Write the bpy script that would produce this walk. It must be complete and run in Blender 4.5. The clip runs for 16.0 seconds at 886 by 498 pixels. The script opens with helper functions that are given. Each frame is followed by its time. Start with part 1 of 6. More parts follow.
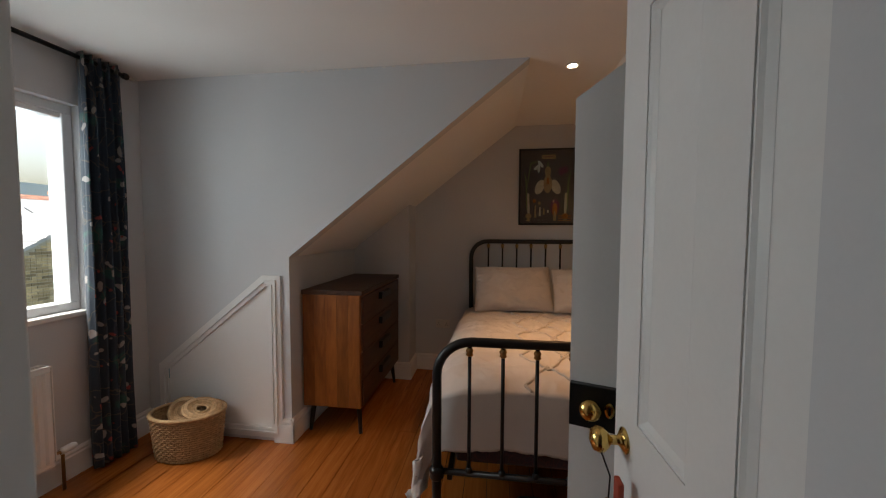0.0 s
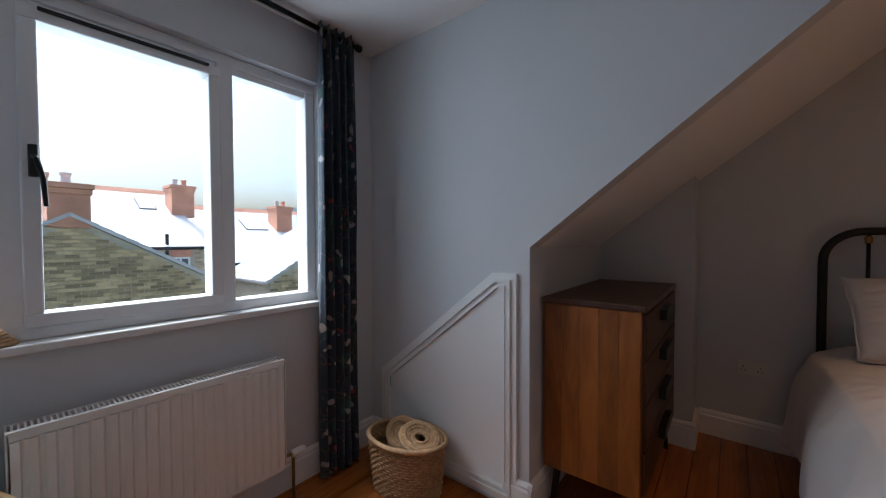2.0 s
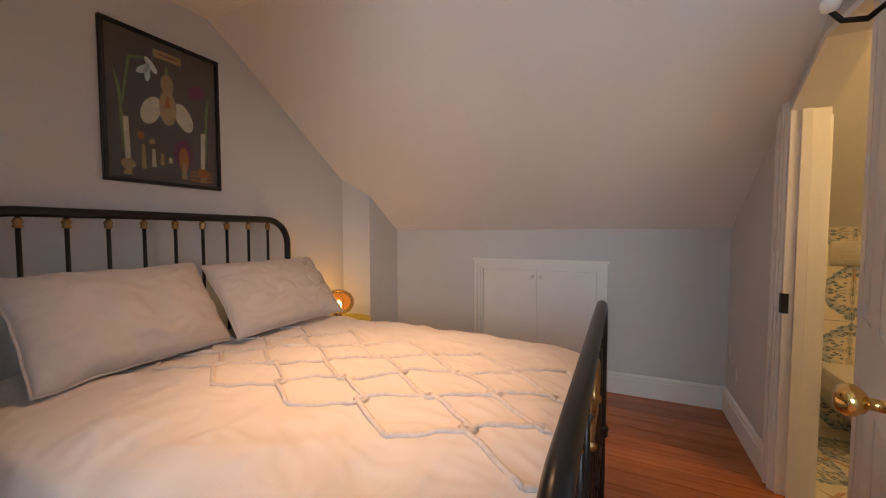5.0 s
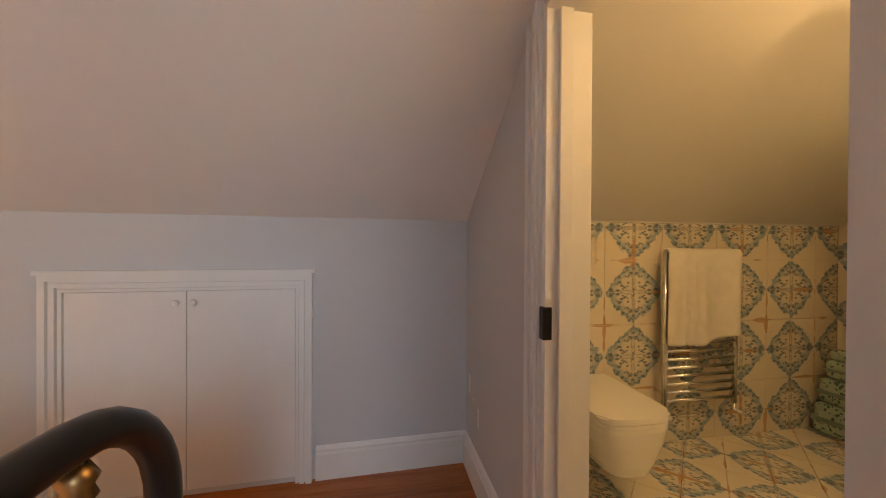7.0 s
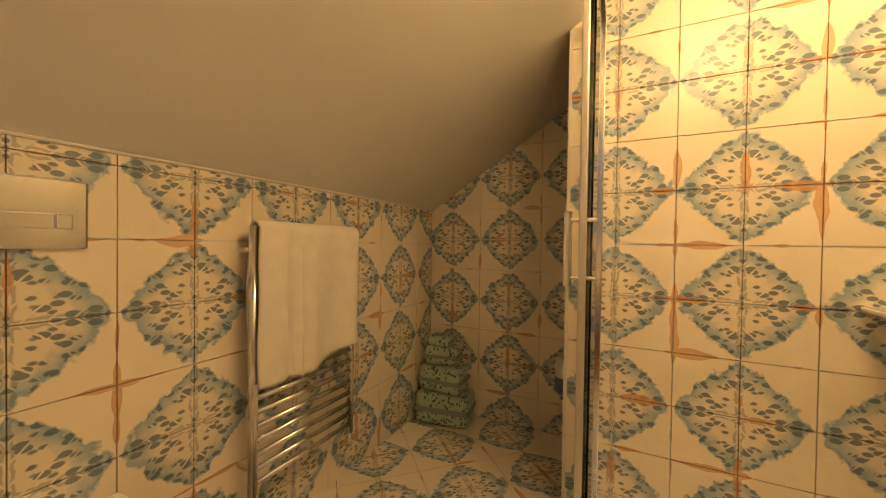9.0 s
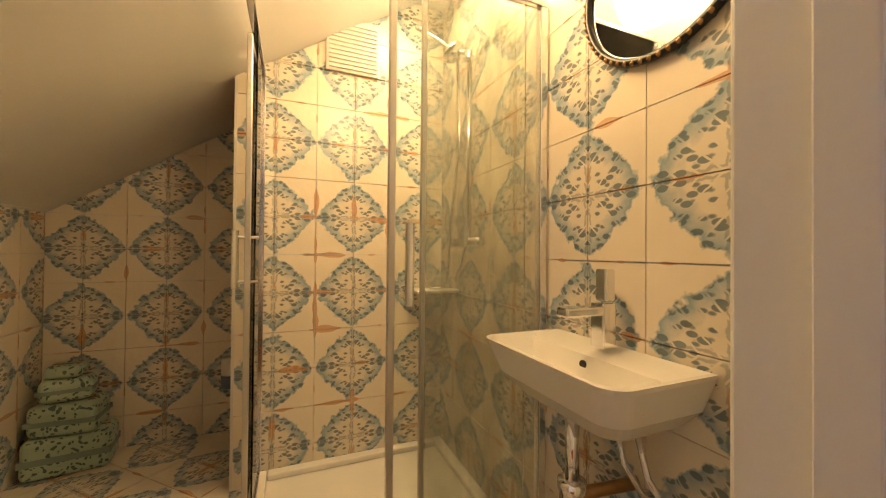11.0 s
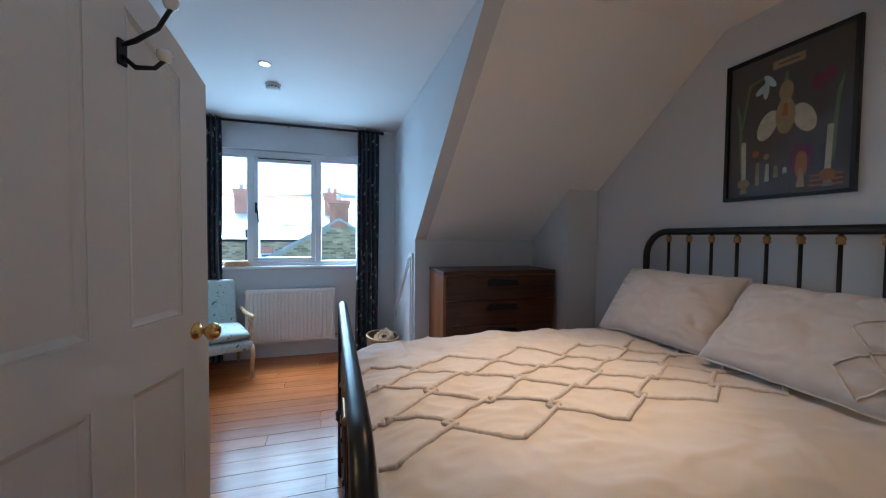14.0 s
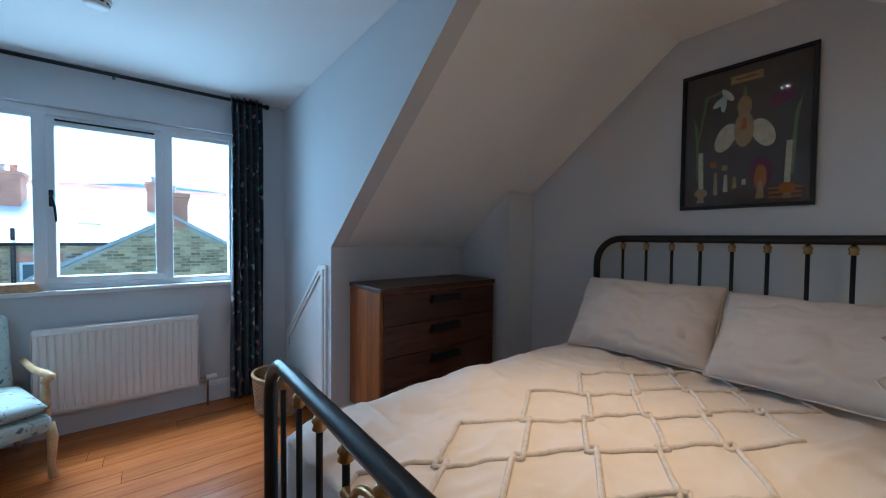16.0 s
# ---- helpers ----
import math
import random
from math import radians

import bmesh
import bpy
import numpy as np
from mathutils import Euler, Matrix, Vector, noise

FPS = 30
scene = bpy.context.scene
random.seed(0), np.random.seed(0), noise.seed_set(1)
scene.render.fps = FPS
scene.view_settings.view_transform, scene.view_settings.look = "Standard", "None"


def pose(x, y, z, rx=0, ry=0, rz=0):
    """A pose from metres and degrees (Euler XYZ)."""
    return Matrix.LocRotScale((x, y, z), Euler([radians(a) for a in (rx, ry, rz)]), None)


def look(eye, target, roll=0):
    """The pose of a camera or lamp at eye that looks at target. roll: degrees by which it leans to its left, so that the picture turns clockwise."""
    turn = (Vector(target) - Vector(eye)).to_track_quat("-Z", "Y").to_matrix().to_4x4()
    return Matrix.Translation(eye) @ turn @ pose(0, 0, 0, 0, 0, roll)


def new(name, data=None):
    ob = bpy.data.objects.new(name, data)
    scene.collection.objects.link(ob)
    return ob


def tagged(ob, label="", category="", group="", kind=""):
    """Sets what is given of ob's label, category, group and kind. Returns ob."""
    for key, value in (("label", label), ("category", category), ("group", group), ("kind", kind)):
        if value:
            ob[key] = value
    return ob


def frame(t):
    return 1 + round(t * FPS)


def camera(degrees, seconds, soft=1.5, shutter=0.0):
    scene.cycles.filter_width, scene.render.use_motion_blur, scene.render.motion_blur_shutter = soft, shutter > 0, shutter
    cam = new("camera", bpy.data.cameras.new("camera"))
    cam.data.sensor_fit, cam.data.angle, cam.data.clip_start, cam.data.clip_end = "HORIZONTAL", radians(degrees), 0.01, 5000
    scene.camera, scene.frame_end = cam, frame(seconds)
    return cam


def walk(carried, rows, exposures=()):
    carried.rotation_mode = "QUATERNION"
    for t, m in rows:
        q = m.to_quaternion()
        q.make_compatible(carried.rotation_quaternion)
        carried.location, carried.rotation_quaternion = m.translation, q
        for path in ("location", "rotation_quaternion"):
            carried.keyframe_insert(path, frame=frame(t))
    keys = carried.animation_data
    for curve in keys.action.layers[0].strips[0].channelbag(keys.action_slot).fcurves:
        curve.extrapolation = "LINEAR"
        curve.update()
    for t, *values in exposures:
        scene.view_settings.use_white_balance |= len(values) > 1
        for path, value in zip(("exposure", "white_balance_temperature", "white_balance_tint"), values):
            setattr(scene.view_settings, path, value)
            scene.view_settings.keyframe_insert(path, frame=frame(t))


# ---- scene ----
cam = camera(101.1, 16.0, soft=1.1)
PATH = [
    (0, (-0.001, 0.373, 1.462), (-0.278, 2.351, 1.357), 0.2),
    (0.3, (-0.058, 0.5, 1.408), (-0.505, 2.447, 1.32), -0.1),
    (1, (-0.285, 0.714, 1.354), (-1.257, 2.461, 1.293), -0.2),
    (1.5, (-0.441, 0.893, 1.343), (-1.688, 2.456, 1.277), 0.1),
    (2, (-0.626, 1.070, 1.312), (-1.869, 2.636, 1.262), -0.2),
    (2.3, (-0.776, 1.225, 1.311), (-1.852, 2.909, 1.249), 0.0),
    (3.5, (-0.94, 1.845, 1.289), (-0.512, 3.798, 1.234), -0.2),
    (4.2, (-0.852, 1.922, 1.272), (0.475, 3.417, 1.207), 0.4),
    (5, (-0.601, 1.935, 1.271), (1.196, 2.808, 1.177), 0.0),
    (7.3, (0.92, 1.606, 1.14), (2.827, 1.003, 1.109), 0.9),
    (7.5, (1.077, 1.529, 1.138), (2.916, 0.745, 1.088), 1.4),
    (8, (1.263, 1.313, 1.136), (2.893, 0.155, 1.08), 1.3),
    (8.3, (1.346, 1.178, 1.116), (2.772, -0.223, 1.074), 1.0),
    (8.5, (1.392, 1.086, 1.1), (2.663, -0.458, 1.058), 1.2),
    (9, (1.406, 0.884, 1.079), (2.306, -0.902, 1.051), 0.8),
    (9.2, (1.385, 0.832, 1.077), (2.129, -1.025, 1.052), 0.9),
    (11.3, (1.365, 1.44, 1.118), (0.331, -0.271, 1.153), 0.2),
    (11.5, (1.406, 1.513, 1.147), (0.184, -0.07, 1.154), 0.3),
    (12, (1.515, 1.637, 1.212), (-0.12, 0.484, 1.168), 0.2),
    (12.5, (1.578, 1.82, 1.242), (-0.264, 1.044, 1.182), 0.5),
    (13, (1.625, 1.914, 1.254), (-0.345, 1.573, 1.202), 0.3),
    (13.5, (1.711, 1.955, 1.292), (-0.28, 2.133, 1.227), 0.4),
    (14, (1.761, 1.954, 1.303), (-0.153, 2.531, 1.235), 0.6),
    (14.5, (1.769, 1.952, 1.316), (-0.024, 2.835, 1.254), 0.3),
    (15, (1.668, 1.925, 1.34), (0.007, 3.036, 1.277), 0.4),
    (16, (1.029, 1.7, 1.343), (-0.534, 2.946, 1.284), 0.5),
]
EXPOSURES = [
    (0, 1.4, 6900, 9),
    (1, 1.45, 6700, 10),
    (1.6, 1.3, 6100, 10),
    (2.5, 1.0, 5600, 9),
    (3.5, 1.75, 5900, 10),
    (4.2, 2.25, 6000, 10),
    (5, 2.45, 6000, 10),
    (7.4, 2.7, 6100, 10),
    (9, 2.9, 6000, 10),
    (11.4, 2.8, 5300, 9),
    (12, 2.65, 5250, 8),
    (12.5, 2.4, 4850, 5),
    (13.5, 2.15, 4500, -2),
    (16, 1.95, 4300, -8),
]
walk(cam, [(t, look(eye, target, roll)) for t, eye, target, roll in PATH], EXPOSURES)

# ---- light ----
world = bpy.data.worlds.new("sky")
scene.world = world
world.use_nodes = True
sky = world.node_tree.nodes.new("ShaderNodeTexSky")
sky.sky_type, sky.sun_disc = "NISHITA", False
sky.sun_elevation, sky.sun_rotation = radians(62), radians(250)
sky.air_density, sky.dust_density, sky.ozone_density = 1.0, 7.0, 1.0
world.node_tree.nodes["Background"].inputs["Strength"].default_value = 0.15
world.node_tree.links.new(sky.outputs["Color"], world.node_tree.nodes["Background"].inputs["Color"])


def lamp(name, kind, power, color, m, **values):
    data = bpy.data.lights.new(name, kind)
    data.energy, data.color = power, color
    if kind == "AREA":
        data.shape, data.size, data.size_y = values["shape"], values["size"], values.get("size_y", values["size"])
    if kind == "SPOT":
        data.spot_size, data.spot_blend, data.shadow_soft_size = radians(values["cone"]), values["blend"], 0.03
    if kind == "POINT":
        data.shadow_soft_size = values["size"]
    if kind == "SUN":
        data.angle = radians(values["angle"])
    ob = new(name, data)
    ob.matrix_world = m
    return ob


WARM = (1.0, 0.50, 0.20)
lamp("sun", "SUN", 2.6, (1.0, 0.97, 0.94), look((0, 0, 10), (4.7, 1.7, 0.6)), angle=25)
lamp("window_daylight", "AREA", 10.2, (0.80, 0.91, 1.0), look((-2.74, 1.465, 1.62), (0, 1.6, 1.25)), shape="RECTANGLE", size=1.5, size_y=1.15)
lamp("bed_spot", "SPOT", 13, WARM, look((0.47, 2.78, 2.43), (0.47, 2.78, 0)), cone=97, blend=1.0)
lamp("bed_spot_beam", "SPOT", 19, (1.0, 0.54, 0.24), look((0.47, 2.78, 2.43), (0.50, 2.74, 0)), cone=54, blend=1.0)
lamp("dormer_spot", "SPOT", 3.0, WARM, look((-1.05, 1.5, 2.43), (-1.05, 1.5, 0)), cone=120, blend=0.9)
lamp("bedside_bulb", "POINT", 0.32, (1.0, 0.42, 0.10), pose(1.51, 3.84, 0.74), size=0.02)
lamp("shower_lamp", "AREA", 1.5, (1.0, 0.57, 0.20), look((0.86, -0.25, 2.38), (0.95, -0.15, 0)), shape="RECTANGLE", size=0.35, size_y=0.12)
# unseen fill point added to brighten the bathroom; no fixture belongs to it
lamp("bath_fill", "POINT", 3.9, (1.0, 0.57, 0.20), pose(1.04, 0.36, 2.08), size=0.12)


# ---- materials ----
def material(name, color, rough=0.6, metal=0.0, vary=0.12, scale=3.0, fine=60.0, bump=0.05, coat=0.0, sheen=0.0, island=0.0, pieces=0):
    m = bpy.data.materials.new(name)
    m.use_nodes = True
    n, k = m.node_tree.nodes, m.node_tree.links
    b = n["Principled BSDF"]
    b.inputs["Roughness"].default_value, b.inputs["Metallic"].default_value = rough, metal
    b.inputs["Coat Weight"].default_value, b.inputs["Sheen Weight"].default_value = coat, sheen
    geo = n.new("ShaderNodeNewGeometry")
    big, small = n.new("ShaderNodeTexNoise"), n.new("ShaderNodeTexNoise")
    for tex, size in ((big, scale), (small, fine)):
        tex.inputs["Scale"].default_value, tex.inputs["Detail"].default_value = size, 5
        k.new(geo.outputs["Position"], tex.inputs["Vector"])
    add = n.new("ShaderNodeMath")
    add.operation = "MULTIPLY_ADD"
    add.inputs[1].default_value = 0.4
    k.new(small.outputs["Fac"], add.inputs[0]), k.new(big.outputs["Fac"], add.inputs[2])
    ramp = n.new("ShaderNodeMapRange")
    ramp.inputs["From Min"].default_value, ramp.inputs["From Max"].default_value = 0.4, 1.0
    ramp.inputs["To Min"].default_value, ramp.inputs["To Max"].default_value = 1 - vary, 1 + vary
    k.new(add.outputs[0], ramp.inputs["Value"])
    out = ramp.outputs["Result"]
    if island:
        info, mul = (n.new("ShaderNodeObjectInfo") if pieces == 0 else geo), n.new("ShaderNodeMath")
        span = n.new("ShaderNodeMapRange")
        span.inputs["To Min"].default_value, span.inputs["To Max"].default_value = 1 - island, 1 + island
        k.new(info.outputs["Random Per Island" if pieces else "Random"], span.inputs["Value"])
        mul.operation = "MULTIPLY"
        k.new(out, mul.inputs[0]), k.new(span.outputs["Result"], mul.inputs[1])
        out = mul.outputs[0]
    tint = n.new("ShaderNodeVectorMath")
    tint.operation = "SCALE"
    tint.inputs[0].default_value = color
    k.new(out, tint.inputs["Scale"]), k.new(tint.outputs["Vector"], b.inputs["Base Color"])
    if bump:
        bp = n.new("ShaderNodeBump")
        bp.inputs["Strength"].default_value, bp.inputs["Distance"].default_value = bump, 0.004
        k.new(small.outputs["Fac"], bp.inputs["Height"]), k.new(bp.outputs["Normal"], b.inputs["Normal"])
    return m


def ramp_node(n, stops):
    r = n.new("ShaderNodeValToRGB")
    while len(r.color_ramp.elements) < len(stops):
        r.color_ramp.elements.new(0.5)
    for e, (at, c) in zip(r.color_ramp.elements, stops):
        e.position, e.color = at, (*c, 1)
    return r


def wood(name, stops, stretch, rough=0.35, scale=6.0, island=0.25, bump=0.15, coat=0.0):
    """Grain that runs along the axis whose stretch is small."""
    m = bpy.data.materials.new(name)
    m.use_nodes = True
    n, k = m.node_tree.nodes, m.node_tree.links
    b = n["Principled BSDF"]
    b.inputs["Roughness"].default_value, b.inputs["Coat Weight"].default_value = rough, coat
    geo, info, mp = n.new("ShaderNodeNewGeometry"), n.new("ShaderNodeObjectInfo"), n.new("ShaderNodeMapping")
    mp.inputs["Scale"].default_value = stretch
    shift = n.new("ShaderNodeVectorMath")
    shift.operation = "SCALE"
    shift.inputs[0].default_value = (7.3, 3.1, 5.7)
    k.new(info.outputs["Random"], shift.inputs["Scale"])
    k.new(geo.outputs["Position"], mp.inputs["Vector"]), k.new(shift.outputs["Vector"], mp.inputs["Location"])
    g1, g2 = n.new("ShaderNodeTexNoise"), n.new("ShaderNodeTexNoise")
    g1.inputs["Scale"].default_value, g1.inputs["Detail"].default_value, g1.inputs["Distortion"].default_value = scale, 8, 1.2
    g2.inputs["Scale"].default_value, g2.inputs["Detail"].default_value = scale * 6, 4
    k.new(mp.outputs["Vector"], g1.inputs["Vector"]), k.new(mp.outputs["Vector"], g2.inputs["Vector"])
    mix = n.new("ShaderNodeMath")
    mix.operation = "MULTIPLY_ADD"
    mix.inputs[1].default_value = 0.35
    k.new(g2.outputs["Fac"], mix.inputs[0]), k.new(g1.outputs["Fac"], mix.inputs[2])
    r = ramp_node(n, stops)
    k.new(mix.outputs[0], r.inputs["Fac"])
    span, sc = n.new("ShaderNodeMapRange"), n.new("ShaderNodeVectorMath")
    span.inputs["To Min"].default_value, span.inputs["To Max"].default_value = 1 - island, 1 + island
    k.new(info.outputs["Random"], span.inputs["Value"])
    sc.operation = "SCALE"
    k.new(r.outputs["Color"], sc.inputs[0]), k.new(span.outputs["Result"], sc.inputs["Scale"])
    k.new(sc.outputs["Vector"], b.inputs["Base Color"])
    bp = n.new("ShaderNodeBump")
    bp.inputs["Strength"].default_value, bp.inputs["Distance"].default_value = bump, 0.003
    k.new(g2.outputs["Fac"], bp.inputs["Height"]), k.new(bp.outputs["Normal"], b.inputs["Normal"])
    return m


def glass_material(name, tint=(0.95, 0.98, 0.97), rough=0.0, haze=0.0):
    m = bpy.data.materials.new(name)
    m.use_nodes = True
    n, k = m.node_tree.nodes, m.node_tree.links
    n.remove(n["Principled BSDF"])
    tr, gl, mx, fr = n.new("ShaderNodeBsdfTransparent"), n.new("ShaderNodeBsdfGlossy"), n.new("ShaderNodeMixShader"), n.new("ShaderNodeFresnel")
    tr.inputs["Color"].default_value = (*tint, 1)
    gl.inputs["Roughness"].default_value = rough
    fr.inputs["IOR"].default_value = 1.3
    k.new(fr.outputs["Fac"], mx.inputs["Fac"]), k.new(tr.outputs[0], mx.inputs[1]), k.new(gl.outputs[0], mx.inputs[2])
    last = mx.outputs[0]
    if haze:
        df, m2, ns = n.new("ShaderNodeBsdfDiffuse"), n.new("ShaderNodeMixShader"), n.new("ShaderNodeTexNoise")
        df.inputs["Color"].default_value = (0.55, 0.54, 0.46, 1)
        ns.inputs["Scale"].default_value = 5
        span = n.new("ShaderNodeMapRange")
        span.inputs["From Min"].default_value, span.inputs["From Max"].default_value = 0.3, 0.7
        span.inputs["To Min"].default_value, span.inputs["To Max"].default_value = haze * 0.4, haze * 1.3
        k.new(ns.outputs["Fac"], span.inputs["Value"]), k.new(span.outputs["Result"], m2.inputs["Fac"])
        k.new(last, m2.inputs[1]), k.new(df.outputs[0], m2.inputs[2])
        last = m2.outputs[0]
    k.new(last, n["Material Output"].inputs["Surface"])
    return m


TILE = 0.187


def tile_material(name, axes, origin, turn=0.0):
    """Hand-painted tile: cream glaze, with a blue leaf diamond round every other joint crossing, and worn orange edges."""
    m = bpy.data.materials.new(name)
    m.use_nodes = True
    n, k = m.node_tree.nodes, m.node_tree.links
    b = n["Principled BSDF"]
    b.inputs["Roughness"].default_value = 0.28
    geo, sep, com, rot = n.new("ShaderNodeNewGeometry"), n.new("ShaderNodeSeparateXYZ"), n.new("ShaderNodeCombineXYZ"), n.new("ShaderNodeVectorRotate")

    def calc(op, a, c=None, d=None):
        node = n.new("ShaderNodeMath")
        node.operation = op
        for slot, v in zip(node.inputs, (a, c, d)):
            if v is None:
                continue
            if isinstance(v, (int, float)):
                slot.default_value = v
            else:
                k.new(v, slot)
        return node.outputs[0]

    k.new(geo.outputs["Position"], sep.inputs[0])
    k.new(sep.outputs[axes[0]], com.inputs[0]), k.new(sep.outputs[axes[1]], com.inputs[1])
    rot.inputs["Center"].default_value = (origin[0], origin[1], 0)
    rot.inputs["Angle"].default_value = radians(turn)
    rot.rotation_type = "Z_AXIS"
    k.new(com.outputs[0], rot.inputs["Vector"])
    s2 = n.new("ShaderNodeSeparateXYZ")
    k.new(rot.outputs[0], s2.inputs[0])
    fold = [calc("ABSOLUTE", calc("SUBTRACT", calc("FRACT", calc("ADD", calc("DIVIDE", calc("SUBTRACT", s2.outputs[i], origin[i]), 2 * TILE), 0.5)), 0.5)) for i in (0, 1)]
    # fold: 0 at a diamond's centre, 0.5 at the plain crossing between diamonds
    pat = n.new("ShaderNodeCombineXYZ")
    k.new(fold[0], pat.inputs[0]), k.new(fold[1], pat.inputs[1])
    wob = n.new("ShaderNodeTexNoise")
    wob.inputs["Scale"].default_value = 34
    k.new(geo.outputs["Position"], wob.inputs["Vector"])
    d1 = calc("ADD", fold[0], fold[1])
    rad = calc("SQRT", calc("ADD", calc("MULTIPLY", fold[0], fold[0]), calc("MULTIPLY", fold[1], fold[1])))
    shape = calc("ADD", calc("MULTIPLY", d1, 0.65), calc("MULTIPLY", rad, 0.5))
    shape = calc("MULTIPLY_ADD", calc("SUBTRACT", wob.outputs["Fac"], 0.5), 0.22, shape)
    inside = n.new("ShaderNodeMapRange")
    inside.inputs["From Min"].default_value, inside.inputs["From Max"].default_value = 0.565, 0.53
    k.new(shape, inside.inputs["Value"])
    edge = n.new("ShaderNodeMapRange")
    edge.inputs["From Min"].default_value, edge.inputs["From Max"].default_value = 0.34, 0.53
    k.new(shape, edge.inputs["Value"])
    # leaves: elongated cells inside the diamond
    vor = n.new("ShaderNodeTexVoronoi")
    mp = n.new("ShaderNodeMapping")
    mp.inputs["Rotation"].default_value = (0, 0, radians(35))
    mp.inputs["Scale"].default_value = (1.0, 1.8, 1.0)
    k.new(pat.outputs[0], mp.inputs["Vector"]), k.new(mp.outputs[0], vor.inputs["Vector"])
    vor.inputs["Scale"].default_value = 11.5
    leaf = n.new("ShaderNodeMapRange")
    leaf.inputs["From Min"].default_value, leaf.inputs["From Max"].default_value = 0.53, 0.43
    k.new(vor.outputs["Distance"], leaf.inputs["Value"])
    stem = n.new("ShaderNodeMapRange")
    stem.inputs["From Min"].default_value, stem.inputs["From Max"].default_value = 0.013, 0.006
    axis = calc("MINIMUM", fold[0], fold[1])
    k.new(calc("ABSOLUTE", calc("SUBTRACT", axis, calc("MULTIPLY_ADD", wob.outputs["Fac"], 0.06, -0.008))), stem.inputs["Value"])
    marks = calc("MAXIMUM", leaf.outputs[0], calc("MULTIPLY", stem.outputs[0], 0.55))
    # pale veins that branch off the arms
    slant = calc("ADD", calc("SUBTRACT", fold[0], fold[1]), calc("MULTIPLY", wob.outputs["Fac"], 0.04))
    vein = n.new("ShaderNodeMapRange")
    vein.inputs["From Min"].default_value, vein.inputs["From Max"].default_value = 0.10, 0.05
    k.new(calc("ABSOLUTE", calc("SUBTRACT", calc("FRACT", calc("MULTIPLY", slant, 8.0)), 0.5)), vein.inputs["Value"])
    marks = calc("MULTIPLY", marks, calc("SUBTRACT", 1.0, vein.outputs[0]))
    blotch = n.new("ShaderNodeTexNoise")
    blotch.inputs["Scale"].default_value = 5.5
    k.new(geo.outputs["Position"], blotch.inputs["Vector"])
    # joints and worn orange glaze along them
    tile_edge = [calc("MINIMUM", f, calc("SUBTRACT", 0.5, f)) for f in fold]
    near = calc("MINIMUM", tile_edge[0], tile_edge[1])
    worn = n.new("ShaderNodeMapRange")
    worn.inputs["From Min"].default_value, worn.inputs["From Max"].default_value = 0.0, 1.0
    k.new(calc("LESS_THAN", near, calc("MULTIPLY", calc("SUBTRACT", blotch.outputs["Fac"], 0.53), 0.26)), worn.inputs["Value"])

    def mix(fac, a, c):
        x = n.new("ShaderNodeMix")
        x.data_type = "RGBA"
        k.new(fac, x.inputs["Factor"])
        for slot, v in ((x.inputs["A"], a), (x.inputs["B"], c)):
            if isinstance(v, tuple):
                slot.default_value = (*v, 1)
            else:
                k.new(v, slot)
        return x.outputs["Result"]

    cream = mix(blotch.outputs["Fac"], (0.70, 0.62, 0.48), (0.80, 0.74, 0.62))
    inner = mix(edge.outputs[0], (0.70, 0.64, 0.52), (0.27, 0.36, 0.43))
    inner = mix(calc("MULTIPLY", marks, 0.85), inner, (0.09, 0.14, 0.175))
    col = mix(inside.outputs[0], cream, inner)
    col = mix(calc("MULTIPLY", worn.outputs[0], 0.75), col, (0.55, 0.28, 0.10))
    k.new(col, b.inputs["Base Color"])
    bp = n.new("ShaderNodeBump")
    bp.inputs["Strength"].default_value, bp.inputs["Distance"].default_value = 0.35, 0.004
    k.new(wob.outputs["Fac"], bp.inputs["Height"]), k.new(bp.outputs["Normal"], b.inputs["Normal"])
    return m


M_WALL = material("wall_paint", (0.60, 0.61, 0.625), 0.75, vary=0.03, scale=1.2, fine=140, bump=0.08)
M_CEIL = material("ceiling_paint", (0.80, 0.79, 0.77), 0.8, vary=0.03, scale=1.5, fine=120, bump=0.06)
M_TRIM = material("white_gloss_paint", (0.78, 0.78, 0.77), 0.35, vary=0.03, scale=4, fine=90, bump=0.03)
M_DOOR = material("door_paint", (0.74, 0.74, 0.73), 0.4, vary=0.04, scale=3, fine=80, bump=0.06)
M_FLOOR = wood("oiled_pine_boards", [(0.3, (0.22, 0.060, 0.011)), (0.6, (0.33, 0.098, 0.018)), (0.9, (0.42, 0.14, 0.030))], (9, 0.6, 6), 0.25, 3.0, 0.16, 0.12)
M_GAP = material("board_gap", (0.03, 0.015, 0.008), 0.9)
M_CHEST = wood("acacia_side", [(0.3, (0.10, 0.028, 0.006)), (0.6, (0.21, 0.064, 0.012)), (0.9, (0.32, 0.11, 0.023))], (3.2, 3.2, 0.6), 0.36, 3.0, 0.22)
M_CHEST_DARK = wood("dark_stained_front", [(0.35, (0.030, 0.011, 0.005)), (0.6, (0.060, 0.022, 0.010)), (0.85, (0.095, 0.038, 0.018))], (8, 0.8, 8), 0.42, 3.5, 0.2)
M_BLACK = material("black_metal", (0.012, 0.012, 0.013), 0.32, 0.3, bump=0.02)
M_BRASS = material("brass", (0.75, 0.50, 0.16), 0.16, 1.0, vary=0.15, scale=30, bump=0.03)
M_OLDBRASS = material("dull_brass", (0.36, 0.22, 0.09), 0.38, 1.0, vary=0.2, scale=40)
M_CHROME = material("chrome", (0.82, 0.82, 0.82), 0.15, 1.0, vary=0.02, bump=0.0)
